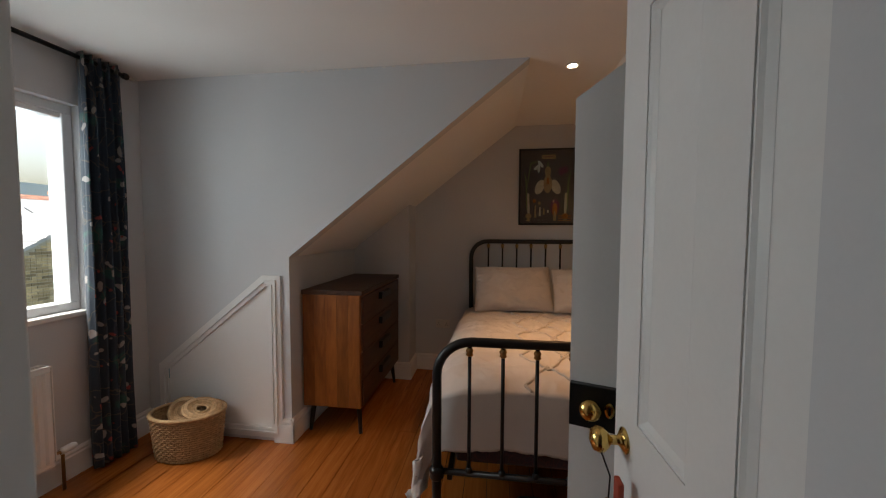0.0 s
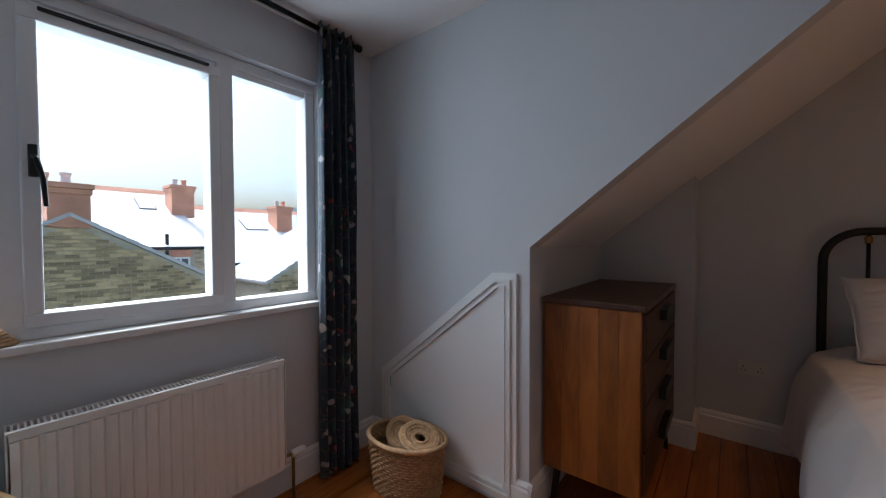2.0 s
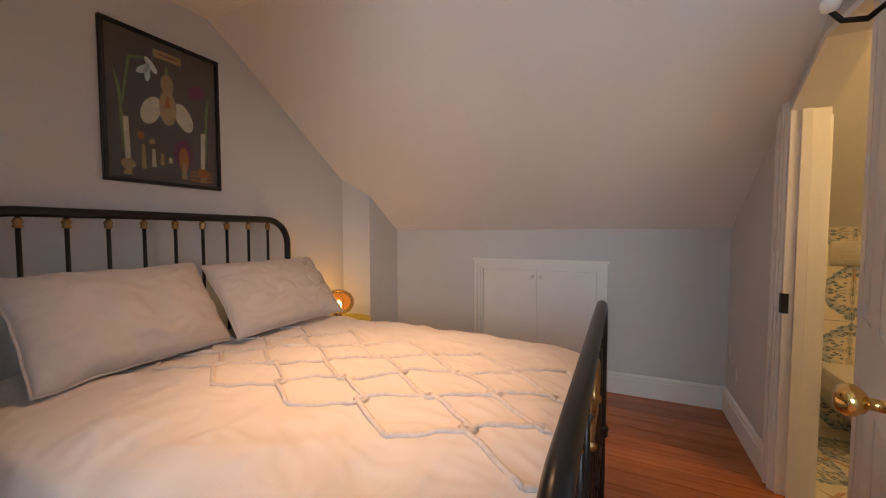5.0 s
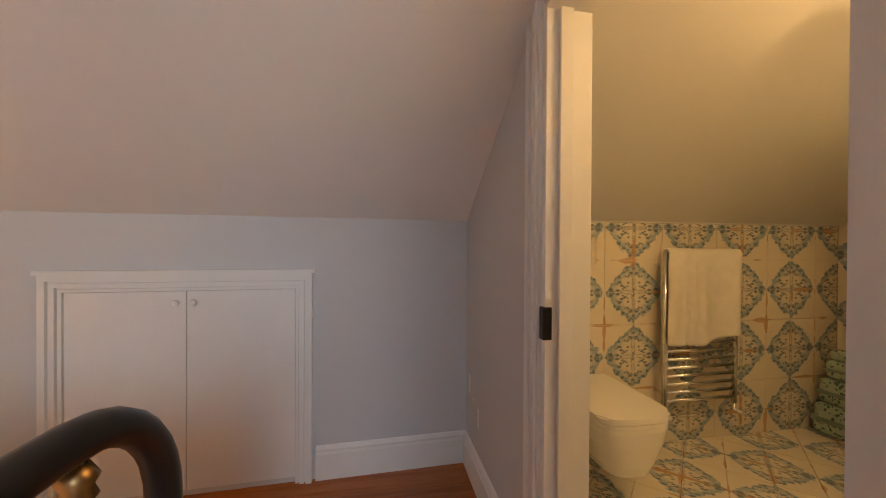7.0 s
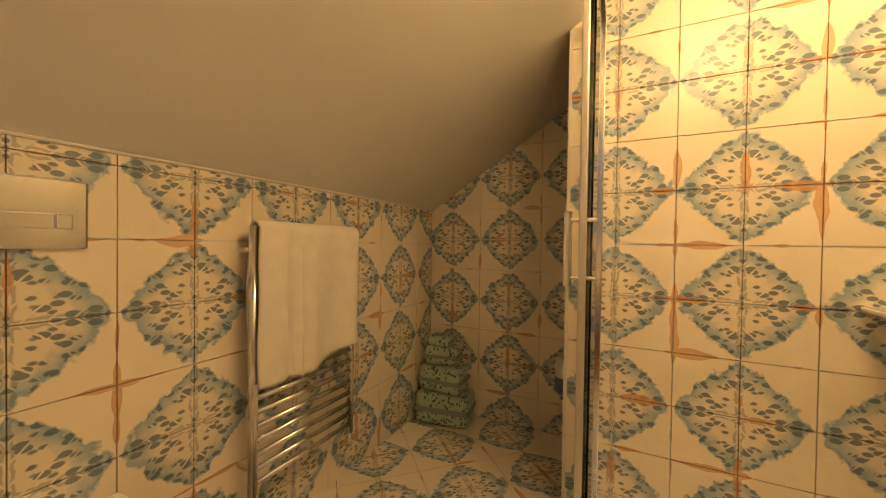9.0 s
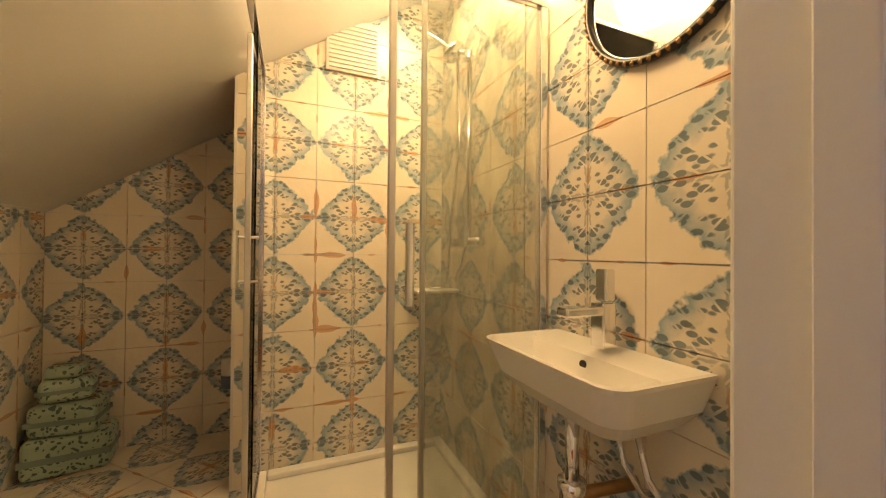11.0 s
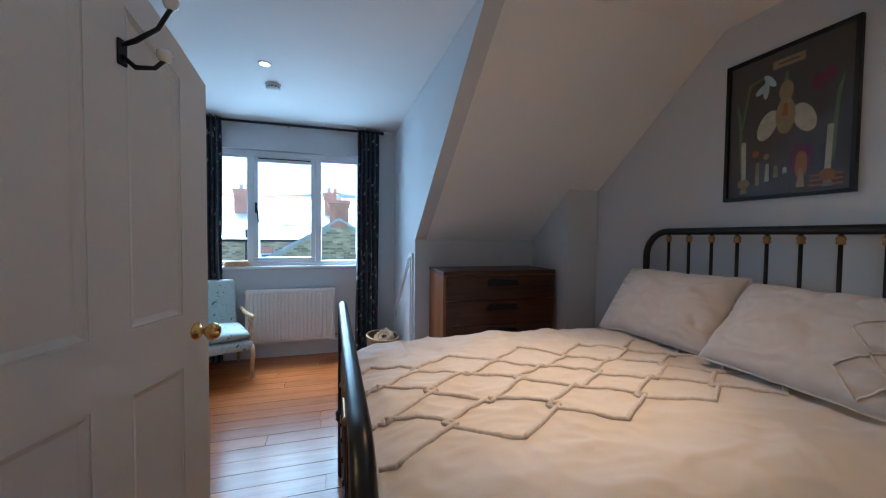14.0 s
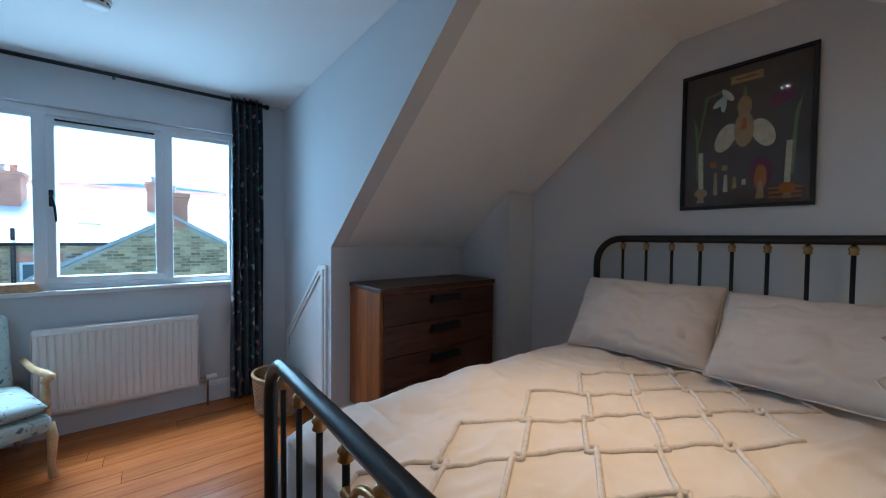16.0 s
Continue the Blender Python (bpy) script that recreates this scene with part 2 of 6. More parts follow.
M_LINEN = material("washed_cotton", (0.63, 0.575, 0.535), 0.9, vary=0.05, scale=6, fine=300, bump=0.25, sheen=0.2)
M_CORD = material("tufted_cord", (0.60, 0.55, 0.52), 0.95, vary=0.15, scale=60, fine=500, bump=0.6)
M_PILLOW = material("pillow_cotton", (0.50, 0.46, 0.435), 0.9, vary=0.05, scale=8, fine=300, bump=0.25, sheen=0.2)
M_TOWEL = material("towel_terry", (0.78, 0.74, 0.66), 1.0, vary=0.06, scale=20, fine=420, bump=0.9, sheen=0.3)
M_RAD = material("radiator_enamel", (0.80, 0.79, 0.77), 0.3, vary=0.02)
M_UPVC = material("window_frame_white", (0.78, 0.79, 0.80), 0.3, vary=0.02, scale=5)
M_WICKER = material("wicker", (0.42, 0.26, 0.13), 0.75, vary=0.35, scale=40, fine=160, bump=0.6)
M_PALEWOOD = wood("limed_chair_wood", [(0.35, (0.36, 0.22, 0.10)), (0.65, (0.55, 0.37, 0.18)), (0.9, (0.66, 0.48, 0.27))], (6, 6, 6), 0.4, 3, 0.05)
M_PORCELAIN = material("porcelain", (0.82, 0.80, 0.74), 0.08, vary=0.01, bump=0.0, coat=0.5)
M_GROUT = material("tile_grout", (0.36, 0.20, 0.09), 0.9, vary=0.3, scale=12)
M_GLASS = glass_material("window_glass")
M_SHOWER = glass_material("steamed_glass", (0.93, 0.94, 0.90), 0.02, 0.30)
M_SATIN = material("satin_aluminium", (0.62, 0.60, 0.55), 0.38, 0.8, vary=0.03)
M_CLEAR = glass_material("clear_glass", (0.97, 0.985, 0.965))
M_GREEN = material("green_tray_metal", (0.20, 0.19, 0.03), 0.35, 0.4, vary=0.1)
M_SLATE = material("slate", (0.46, 0.47, 0.49), 0.32, vary=0.2, scale=2, fine=12, island=0.2)
M_BRICK = material("stock_brick", (0.40, 0.31, 0.18), 0.9, vary=0.35, scale=1.2, fine=14, bump=0.5, island=0.45, pieces=1)
M_MORTAR = material("lime_mortar", (0.46, 0.42, 0.34), 0.95, vary=0.2)
M_REDBRICK = material("red_chimney_brick", (0.56, 0.29, 0.20), 0.9, vary=0.3, scale=2, fine=12, bump=0.4)
M_GROUND = material("garden_ground", (0.10, 0.11, 0.07), 0.95, vary=0.4, scale=0.3)
M_GUTTER = material("grey_flashing", (0.16, 0.17, 0.18), 0.5)
M_DARKPANE = material("dark_pane", (0.10, 0.13, 0.15), 0.1)
M_PLASTIC = material("white_plastic", (0.78, 0.78, 0.76), 0.35, vary=0.02)
M_CREAMPLASTIC = material("socket_plastic", (0.66, 0.63, 0.58), 0.4, vary=0.02)
# distance haze is put into the hill's pale bluish colour
M_HAZED_HILL = material("hazed_hill", (0.64, 0.69, 0.72), 1.0, vary=0.2, scale=0.02)


def emitter(name, color, strength):
    m = bpy.data.materials.new(name)
    m.use_nodes = True
    b = m.node_tree.nodes["Principled BSDF"]
    b.inputs["Base Color"].default_value = (*color, 1)
    b.inputs["Emission Color"].default_value, b.inputs["Emission Strength"].default_value = (*color, 1), strength
    return m


def floral(name, ground, spots, scale=14.0, rough=0.75, sheen=0.2):
    """Printed cloth: branches and blossoms on a plain ground."""
    m = bpy.data.materials.new(name)
    m.use_nodes = True
    n, k = m.node_tree.nodes, m.node_tree.links
    b = n["Principled BSDF"]
    b.inputs["Roughness"].default_value, b.inputs["Sheen Weight"].default_value = rough, sheen
    geo = n.new("ShaderNodeNewGeometry")
    col = None
    for i, (c, size, lo, hi, kind) in enumerate(spots):
        mp = n.new("ShaderNodeMapping")
        mp.inputs["Location"].default_value = (1.7 * i, 2.3 * i, 0.9 * i)
        k.new(geo.outputs["Position"], mp.inputs["Vector"])
        warp = n.new("ShaderNodeTexNoise")
        warp.inputs["Scale"].default_value = scale * 0.8
        k.new(mp.outputs[0], warp.inputs["Vector"])
        sh = n.new("ShaderNodeVectorMath")
        sh.operation = "MULTIPLY_ADD"
        sh.inputs[1].default_value = (0.10, 0.10, 0.10)
        k.new(warp.outputs["Color"], sh.inputs[0]), k.new(mp.outputs[0], sh.inputs[2])
        if kind == "spot":
            tex = n.new("ShaderNodeTexVoronoi")
            tex.inputs["Scale"].default_value = scale * size
            src = tex.outputs["Distance"]
        else:
            tex = n.new("ShaderNodeTexVoronoi")
            tex.feature = "DISTANCE_TO_EDGE"
            tex.inputs["Scale"].default_value = scale * size
            src = tex.outputs["Distance"]
        k.new(sh.outputs[0], tex.inputs["Vector"])
        f = n.new("ShaderNodeMapRange")
        f.inputs["From Min"].default_value, f.inputs["From Max"].default_value = hi, lo
        k.new(src, f.inputs["Value"])
        x = n.new("ShaderNodeMix")
        x.data_type = "RGBA"
        k.new(f.outputs[0], x.inputs["Factor"])
        if col is None:
            x.inputs["A"].default_value = (*ground, 1)
        else:
            k.new(col, x.inputs["A"])
        x.inputs["B"].default_value = (*c, 1)
        col = x.outputs["Result"]
    k.new(col, b.inputs["Base Color"])
    return m


M_CURTAIN = floral("dark_floral_curtain", (0.016, 0.032, 0.055), [((0.02, 0.085, 0.075), 0.45, 0.22, 0.32, "spot"), ((0.09, 0.08, 0.07), 0.5, 0.008, 0.03, "line"), ((0.38, 0.34, 0.33), 0.8, 0.19, 0.25, "spot"), ((0.36, 0.06, 0.06), 0.7, 0.12, 0.17, "spot")])
M_TOILE = floral("pale_toile_upholstery", (0.50, 0.59, 0.58), [((0.30, 0.36, 0.37), 0.55, 0.004, 0.016, "line"), ((0.22, 0.27, 0.28), 2.4, 0.10, 0.22, "spot"), ((0.12, 0.15, 0.17), 1.1, 0.14, 0.24, "spot"), ((0.42, 0.33, 0.30), 0.8, 0.06, 0.12, "spot")])
M_BAG = floral("green_print_pouch", (0.36, 0.46, 0.35), [((0.06, 0.12, 0.11), 3.0, 0.30, 0.40, "spot")])
M_PLAID = floral("dark_plaid_cloth", (0.045, 0.028, 0.040), [((0.10, 0.04, 0.045), 2.0, 0.02, 0.06, "line")])


# ---- mesh helpers ----
def part(name, bm, mat, parent=None, label="", smooth=False):
    me = bpy.data.meshes.new(name)
    bmesh.ops.recalc_face_normals(bm, faces=bm.faces)
    bm.to_mesh(me)
    bm.free()
    if smooth:
        me.shade_smooth()
    me.materials.append(mat)
    ob = new(name, me)
    if parent:
        ob.parent = parent
    if label:
        ob["label"] = label
    return ob


def thing(name, label, category, group="", kind=""):
    return tagged(new(name), label, category, group, kind)


def box(bm, x0, y0, z0, x1, y1, z1, bevel=0.0, seg=2, m=None):
    made = bmesh.ops.create_cube(bm, size=1.0)["verts"]
    t = Matrix.Translation(((x0 + x1) / 2, (y0 + y1) / 2, (z0 + z1) / 2)) @ Matrix.Diagonal((abs(x1 - x0), abs(y1 - y0), abs(z1 - z0), 1))
    bmesh.ops.transform(bm, matrix=(m @ t) if m else t, verts=made)
    if bevel:
        es = list({e for v in made for e in v.link_edges})
        bmesh.ops.bevel(bm, geom=es, offset=bevel, segments=seg, affect="EDGES", profile=0.5)
    return bm


def boxed(*a, **kw):
    return box(bmesh.new(), *a, **kw)


def prism(bm, pts, axis, lo, hi):
    """A polygon in the plane across the axis, drawn out from lo to hi."""
    def at(p, d):
        return {"x": (d, p[0], p[1]), "y": (p[0], d, p[1]), "z": (p[0], p[1], d)}[axis]
    a, b = [bm.verts.new(at(p, lo)) for p in pts], [bm.verts.new(at(p, hi)) for p in pts]
    bm.faces.new(a), bm.faces.new(b[::-1])
    for i in range(len(pts)):
        bm.faces.new((a[i], b[i], b[(i + 1) % len(pts)], a[(i + 1) % len(pts)]))
    return bm


def tube(bm, pts, r, seg=10, close=False):
    """A round bar along points; r may be one radius or one for each point."""
    pts = [Vector(p) for p in pts]
    rs = r if isinstance(r, (list, tuple)) else [r] * len(pts)
    rings, n = [], len(pts)
    side = None
    for i, p in enumerate(pts):
        a, b = (pts[(i - 1) % n], pts[(i + 1) % n]) if close else (pts[max(i - 1, 0)], pts[min(i + 1, n - 1)])
        d = (b - a).normalized()
        ref = side if side is not None else (Vector((0, 0, 1)) if abs(d.z) < 0.9 else Vector((1, 0, 0)))
        side = (ref - d * ref.dot(d)).normalized()
        up = d.cross(side)
        rings.append([bm.verts.new(p + (side * math.cos(w) + up * math.sin(w)) * rs[i]) for w in (2 * math.pi * j / seg for j in range(seg))])
    for i in range(n if close else n - 1):
        a, b = rings[i], rings[(i + 1) % n]
        for j in range(seg):
            bm.faces.new((a[j], a[(j + 1) % seg], b[(j + 1) % seg], b[j]))
    if not close:
        bm.faces.new(rings[0][::-1]), bm.faces.new(rings[-1])
    return bm


def lathe(bm, profile, m=None, seg=20):
    """(radius, height) pairs turned about the z axis of m."""
    m = m or Matrix()
    rings = [[bm.verts.new(m @ Vector((max(r, 1e-4) * math.cos(w), max(r, 1e-4) * math.sin(w), h))) for w in (2 * math.pi * j / seg for j in range(seg))] for r, h in profile]
    for a, b in zip(rings, rings[1:]):
        for j in range(seg):
            bm.faces.new((a[j], a[(j + 1) % seg], b[(j + 1) % seg], b[j]))
    bm.faces.new(rings[0][::-1]), bm.faces.new(rings[-1])
    return bm


def grid(bm, f, nu, nv, wrap=False):
    vs = [[bm.verts.new(f(i / nu, j / nv)) for j in range(nv + 1)] for i in range(nu + (0 if wrap else 1))]
    for i in range(nu):
        for j in range(nv):
            a, b = vs[i], vs[(i + 1) % len(vs)]
            bm.faces.new((a[j], b[j], b[j + 1], a[j + 1]))
    return bm


def fuzz(x, y, z=0.0):
    return noise.noise(Vector((x, y, z)))


# ---- the plan ----
WX, CHEEK, KNEE, NORTH, SOUTH, CEIL = -2.46, 2.64, -1.36, 4.085, 0.62, 2.485
EAST, BATHY, BATHW = 2.58, 1.235, 0.58
WIN = (0.68, 2.26, 0.97, 2.19)
DOOR = (0.94, 1.665)
ENTRY = (-0.42, 0.32)


def roof_w(x):
    return 1.275 + (x - KNEE) * (CEIL - 1.275) / (0.20 - KNEE)


def east_x(y):
    return EAST if y < 1.3 else EAST - 0.12 * (y - 1.3) / 2.63


def roof_e(x):
    return CEIL - (x - 0.745) * (CEIL - 1.29) / (EAST - 0.745)


def structure(name, bm, mat, label, category):
    return tagged(part(name, bm, mat), label, category, kind="structure")


def build_shell():
    bm = bmesh.new()
    y0, y1, z0, z1 = WIN
    for b in ((0.5, 0, y0, 2.56), (y1, 0, CHEEK + 0.1, 2.56), (y0, 0, y1, z0), (y0, z1, y1, 2.56)):
        box(bm, WX - 0.24, b[0], b[1], WX, b[2], b[3])
    structure("wall_west", bm, M_WALL, "pale grey painted dormer wall round the window", "wall")
    structure("wall_cheek", prism(bmesh.new(), [(WX, 0), (KNEE, 0), (KNEE, 1.275), (0.20, CEIL), (WX, CEIL)], "y", CHEEK, CHEEK + 0.1), M_WALL, "pale grey dormer cheek wall with sloping edge", "wall")
    structure("wall_knee", boxed(KNEE - 0.1, CHEEK + 0.1, 0, KNEE, 4.2, 1.275), M_WALL, "low grey wall under the roof slope", "wall")
    structure("slope_west", prism(bmesh.new(), [(KNEE, 1.275), (0.20, CEIL), (0.20, CEIL + 0.1), (KNEE - 0.1, CEIL + 0.1), (KNEE - 0.1, 1.275)], "y", CHEEK + 0.1, 4.2), M_CEIL, "white sloping ceiling over the chest", "ceiling")
    bm = bmesh.new()
    rows = [(-1.42, EAST), (1.3, EAST), (4.2, EAST - 0.13)]
    for (ya, xa), (yb, xb) in zip(rows, rows[1:]):
        low = [(0.745, ya, CEIL), (xa, ya, 1.29), (xb, yb, 1.29), (0.745, yb, CEIL)]
        vs = [bm.verts.new(p) for p in low] + [bm.verts.new((p[0] + 0.08, p[1], p[2] + 0.1)) for p in low]
        for f in ((0, 1, 2, 3), (7, 6, 5, 4), (0, 4, 5, 1), (2, 6, 7, 3), (1, 5, 6, 2), (3, 7, 4, 0)):
            bm.faces.new([vs[i] for i in f])
    structure("slope_east", bm, M_CEIL, "white sloping ceiling over the eaves cupboard", "ceiling")
    bm = boxed(WX - 0.24, -1.42, CEIL, 0.745, CHEEK + 0.1, CEIL + 0.1)
    box(bm, 0.20, CHEEK + 0.1, CEIL, 0.745, 4.2, CEIL + 0.1)
    structure("ceiling", bm, M_CEIL, "flat white plaster ceiling", "ceiling")
    structure("wall_north", prism(bmesh.new(), [(KNEE, 0), (EAST + 0.1, 0), (EAST + 0.1, 1.25), (0.80, 2.6), (0.1, 2.6), (KNEE, 1.4)], "y", NORTH, NORTH + 0.115), M_WALL, "pale grey gable wall behind the bed", "wall")
    structure("wall_east", prism(bmesh.new(), [(EAST, -1.42), (EAST, 1.3), (EAST - 0.13, 4.2), (EAST + 0.1, 4.2), (EAST + 0.1, -1.42)], "z", -0.13, 1.30), M_WALL, "low grey eaves wall", "wall")
    structure("pier_west", prism(bmesh.new(), [(KNEE, 0), (-0.81, 0), (-0.81, roof_w(-0.81) + 0.01), (KNEE, 1.29)], "y", 3.80, NORTH), M_WALL, "grey chimney pier beside the chest", "wall")
    bm = bmesh.new()
    a = [(1.85, NORTH), (2.02, 3.93), (2.55, 3.93), (2.55, NORTH)]
    lo = [bm.verts.new((x, y, 0)) for x, y in a]
    hi = [bm.verts.new((x, y, max(roof_e(x), 1.25) + 0.01)) for x, y in a]
    bm.faces.new(lo), bm.faces.new(hi[::-1])
    for i in range(4):
        bm.faces.new((lo[i], hi[i], hi[(i + 1) % 4], lo[(i + 1) % 4]))
    structure("pier_east", bm, M_WALL, "grey pier beside the bedside table", "wall")
    # wall between bedroom and bathroom, with a door head that follows the slope
    bm = prism(bmesh.new(), [(0.34, 0), (DOOR[0], 0), (DOOR[0], roof_e(DOOR[0])), (0.745, CEIL), (0.34, CEIL)], "y", BATHY - 0.12, BATHY)
    prism(bm, [(DOOR[1], 0), (EAST, 0), (EAST, 1.29), (DOOR[1], roof_e(DOOR[1]))], "y", BATHY - 0.12, BATHY)
    prism(bm, [(DOOR[0], 2.04), (1.35, 2.04), (DOOR[1], 1.84), (DOOR[1], roof_e(DOOR[1])), (DOOR[0], roof_e(DOOR[0]))], "y", BATHY - 0.12, BATHY)
    structure("wall_bath_door", bm, M_WALL, "pale grey wall with the bathroom doorway", "wall")
    structure("wall_partition", boxed(0.34, -1.42, 0, BATHW - 0.012, BATHY - 0.12, CEIL), M_WALL, "wall between entrance and bathroom", "wall")
    bm = boxed(WX - 0.1, SOUTH - 0.12, 0, ENTRY[0], SOUTH, CEIL)
    box(bm, ENTRY[0], SOUTH - 0.12, 2.06, 0.34, SOUTH, CEIL)
    structure("wall_south", bm, M_WALL, "pale grey wall with the entrance doorway", "wall")
    # unseen walls, added to close the space outside the entrance doorway
    structure("wall_unseen_landing", boxed(-1.2, -1.42, 0, -1.1, SOUTH - 0.12, CEIL), M_WALL, "unseen wall added to enclose the landing", "wall")
    structure("wall_unseen_landing_end", boxed(-1.2, -1.52, 0, BATHW, -1.42, CEIL), M_WALL, "unseen end wall added to enclose the landing", "wall")
    structure("wall_bath_south", boxed(BATHW, -1.40, 0, EAST + 0.1, -1.265, CEIL), M_WALL, "bathroom end wall", "wall")
    structure("wall_shower", boxed(BATHW - 0.01, -1.265, 0, 1.61, -0.615, CEIL), M_WALL, "boxed wall behind the shower", "wall")
    structure("floor", boxed(WX, -1.42, -0.12, EAST, 4.2, -0.022), M_GAP, "dark sub-floor under the boards", "floor")


build_shell()


# ---- windows, doors, trim ----
def build_window():
    y0, y1, z0, z1 = WIN
    win = tagged(new("window_1"), "white three-light window with an opening casement", "window", kind="structure")
    x0, x1 = WX - 0.15, WX - 0.05

    def rim(name, a, b, c, d, w, xa, xb, parent=win, lab=""):
        bm = boxed(xa, a, c, xb, b, c + w, bevel=0.006)
        box(bm, xa, a, d - w, xb, b, d, bevel=0.006)
        box(bm, xa, a, c + w, xb, a + w, d - w, bevel=0.006), box(bm, xa, b - w, c + w, xb, b, d - w, bevel=0.006)
        return part(name, bm, M_UPVC, parent, lab)

    rim("window_frame", y0, y1, z0, z1, 0.052, x0, x1)
    part("mullion", boxed(x0, 1.088, z0 + 0.045, x1, 1.160, z1 - 0.045, bevel=0.005), M_UPVC, win)
    part("head_liner", boxed(x0 + 0.01, y0 + 0.045, z1 - 0.082, x1 - 0.012, y1 - 0.045, z1 - 0.05, bevel=0.004), M_UPVC, win)
    part("mullion", boxed(x0, 1.758, z0 + 0.045, x1, 1.828, z1 - 0.045, bevel=0.005), M_UPVC, win)
    sash = rim("casement", 1.150, 1.768, z0 + 0.044, z1 - 0.075, 0.048, x0 + 0.02, x1 + 0.016, win, "opening casement sash")
    for a, b, c, d in ((y0 + 0.04, 1.10, z0 + 0.04, z1 - 0.04), (1.19, 1.73, z0 + 0.08, z1 - 0.11), (1.82, y1 - 0.04, z0 + 0.04, z1 - 0.04)):
        p = part("pane", boxed(x0 + 0.024, a, c, x0 + 0.030, b, d), M_GLASS, win)
        p.visible_shadow = False
    handle = part("handle", boxed(x1 + 0.022, 1.168, 1.53, x1 + 0.036, 1.192, 1.64, bevel=0.004), M_BLACK, win, "black casement handle")
    part("lever", tube(bmesh.new(), [(x1 + 0.035, 1.18, 1.60), (x1 + 0.055, 1.185, 1.59), (x1 + 0.06, 1.20, 1.52), (x1 + 0.058, 1.205, 1.43)], [0.008, 0.009, 0.008, 0.006]), M_BLACK, handle)
    part("window_sill", boxed(x1, y0 - 0.02, z0 - 0.028, WX + 0.03, y1 + 0.02, z0 + 0.002, bevel=0.006), M_TRIM, win)
    part("trickle_vent", boxed(x1 + 0.012, 1.20, z1 - 0.090, x1 + 0.028, 1.72, z1 - 0.078, bevel=0.003), M_BLACK, win)


def panel_door(name, width, height, cut, label, hook=False):
    """A four-panel leaf hinged on its local z axis; it runs along +x; cut: height of the shortened free corner."""
    ob = tagged(new(name), label, "door", kind="structure")
    t = 0.035
    w = width

    def top(x):
        return height if cut is None else min(height, cut + (w - x) * 0.64)

    stile, mid, lock = 0.10, 0.115, 0.125
    cx = (stile + w - lock) / 2

    def bar(x0, x1, za, zb=None):
        pts = [(x0, za)] + [(x1, za)]
        if zb is None:
            pts += [(x1, top(x1)), (x0, top(x0))]
        else:
            pts += [(x1, zb), (x0, zb)]
        return pts

    bm = bmesh.new()
    prism(bm, bar(0, stile, 0.0), "y", 0, t), prism(bm, bar(w - lock, w, 0.0), "y", 0, t)
    for a, b in ((0.0, 0.22), (0.845, 1.025)):
        prism(bm, bar(stile, w - lock, a, b), "y", 0, t)
    prism(bm, bar(cx - mid / 2, cx + mid / 2, 0.22, 0.845), "y", 0, t), prism(bm, bar(cx - mid / 2, cx + mid / 2, 1.025), "y", 0, t)
    for a, b in ((stile, cx - mid / 2), (cx + mid / 2, w - lock)):
        prism(bm, [(a, top(a) - 0.11), (b, top(b) - 0.11), (b, top(b)), (a, top(a))], "y", 0, t)
    part("leaf", bm, M_DOOR, ob)
    for a, b in ((stile, cx - mid / 2), (cx + mid / 2, w - lock)):
        for za, tall in ((0.22, False), (1.025, True)):
            pa, pb = (top(a) - 0.11, top(b) - 0.11) if tall else (0.845, 0.845)
            bm = prism(bmesh.new(), [(a, za), (b, za), (b, pb), (a, pa)], "y", 0.012, t - 0.012)
            part("panel", bm, M_DOOR, ob)
            for face, deep in ((0.0, 0.0115), (t, t - 0.0115)):
                bm = bmesh.new()
                rings = []
                for e, k in ((0.0, 0.25), (0.006, 0.12), (0.012, 0.5), (0.024, 1.0)):
                    yy = face + (deep - face) * k
                    rings.append([bm.verts.new(q) for q in ((a + e, yy, za + e), (b - e, yy, za + e), (b - e, yy, pb - e), (a + e, yy, pa - e))])
                for r0, r1 in zip(rings, rings[1:]):
                    for i in range(4):
                        bm.faces.new((r0[i], r0[(i + 1) % 4], r1[(i + 1) % 4], r1[i]))
                part("moulding", bm, M_DOOR, ob)
    for side in (-1, 1):
        y = 0 if side < 0 else t
        knob = part("knob", lathe(bmesh.new(), [(0.030, 0), (0.030, 0.004), (0.018, 0.010), (0.011, 0.016), (0.011, 0.034), (0.020, 0.040), (0.029, 0.052), (0.030, 0.062), (0.024, 0.074), (0.008, 0.080)], Matrix.Translation((w - 0.062, y, 0.955)) @ Matrix.Rotation(-side * math.pi / 2, 4, "X"), 24), M_BRASS, ob, "polished brass door knob", True)
    return ob


def rim_lock(ob, w, y, side):
    lock = part("rim_lock", boxed(w - 0.155, min(y, y + side * 0.024), 0.885, w - 0.002, max(y, y + side * 0.024), 1.01, bevel=0.003), M_BLACK, ob, "black iron rim lock")
    part("escutcheon", lathe(bmesh.new(), [(0.017, 0), (0.017, 0.003), (0.012, 0.005)], Matrix.Translation((w - 0.11, y + side * 0.025, 0.95)) @ Matrix.Diagonal((0.75, 1, 1.3, 1)) @ Matrix.Rotation(-side * math.pi / 2, 4, "X"), 16), M_BRASS, lock)
    part("keyhole", boxed(w - 0.113, y + side * 0.029, 0.938, w - 0.107, y + side * 0.032, 0.96), M_BLACK, lock)


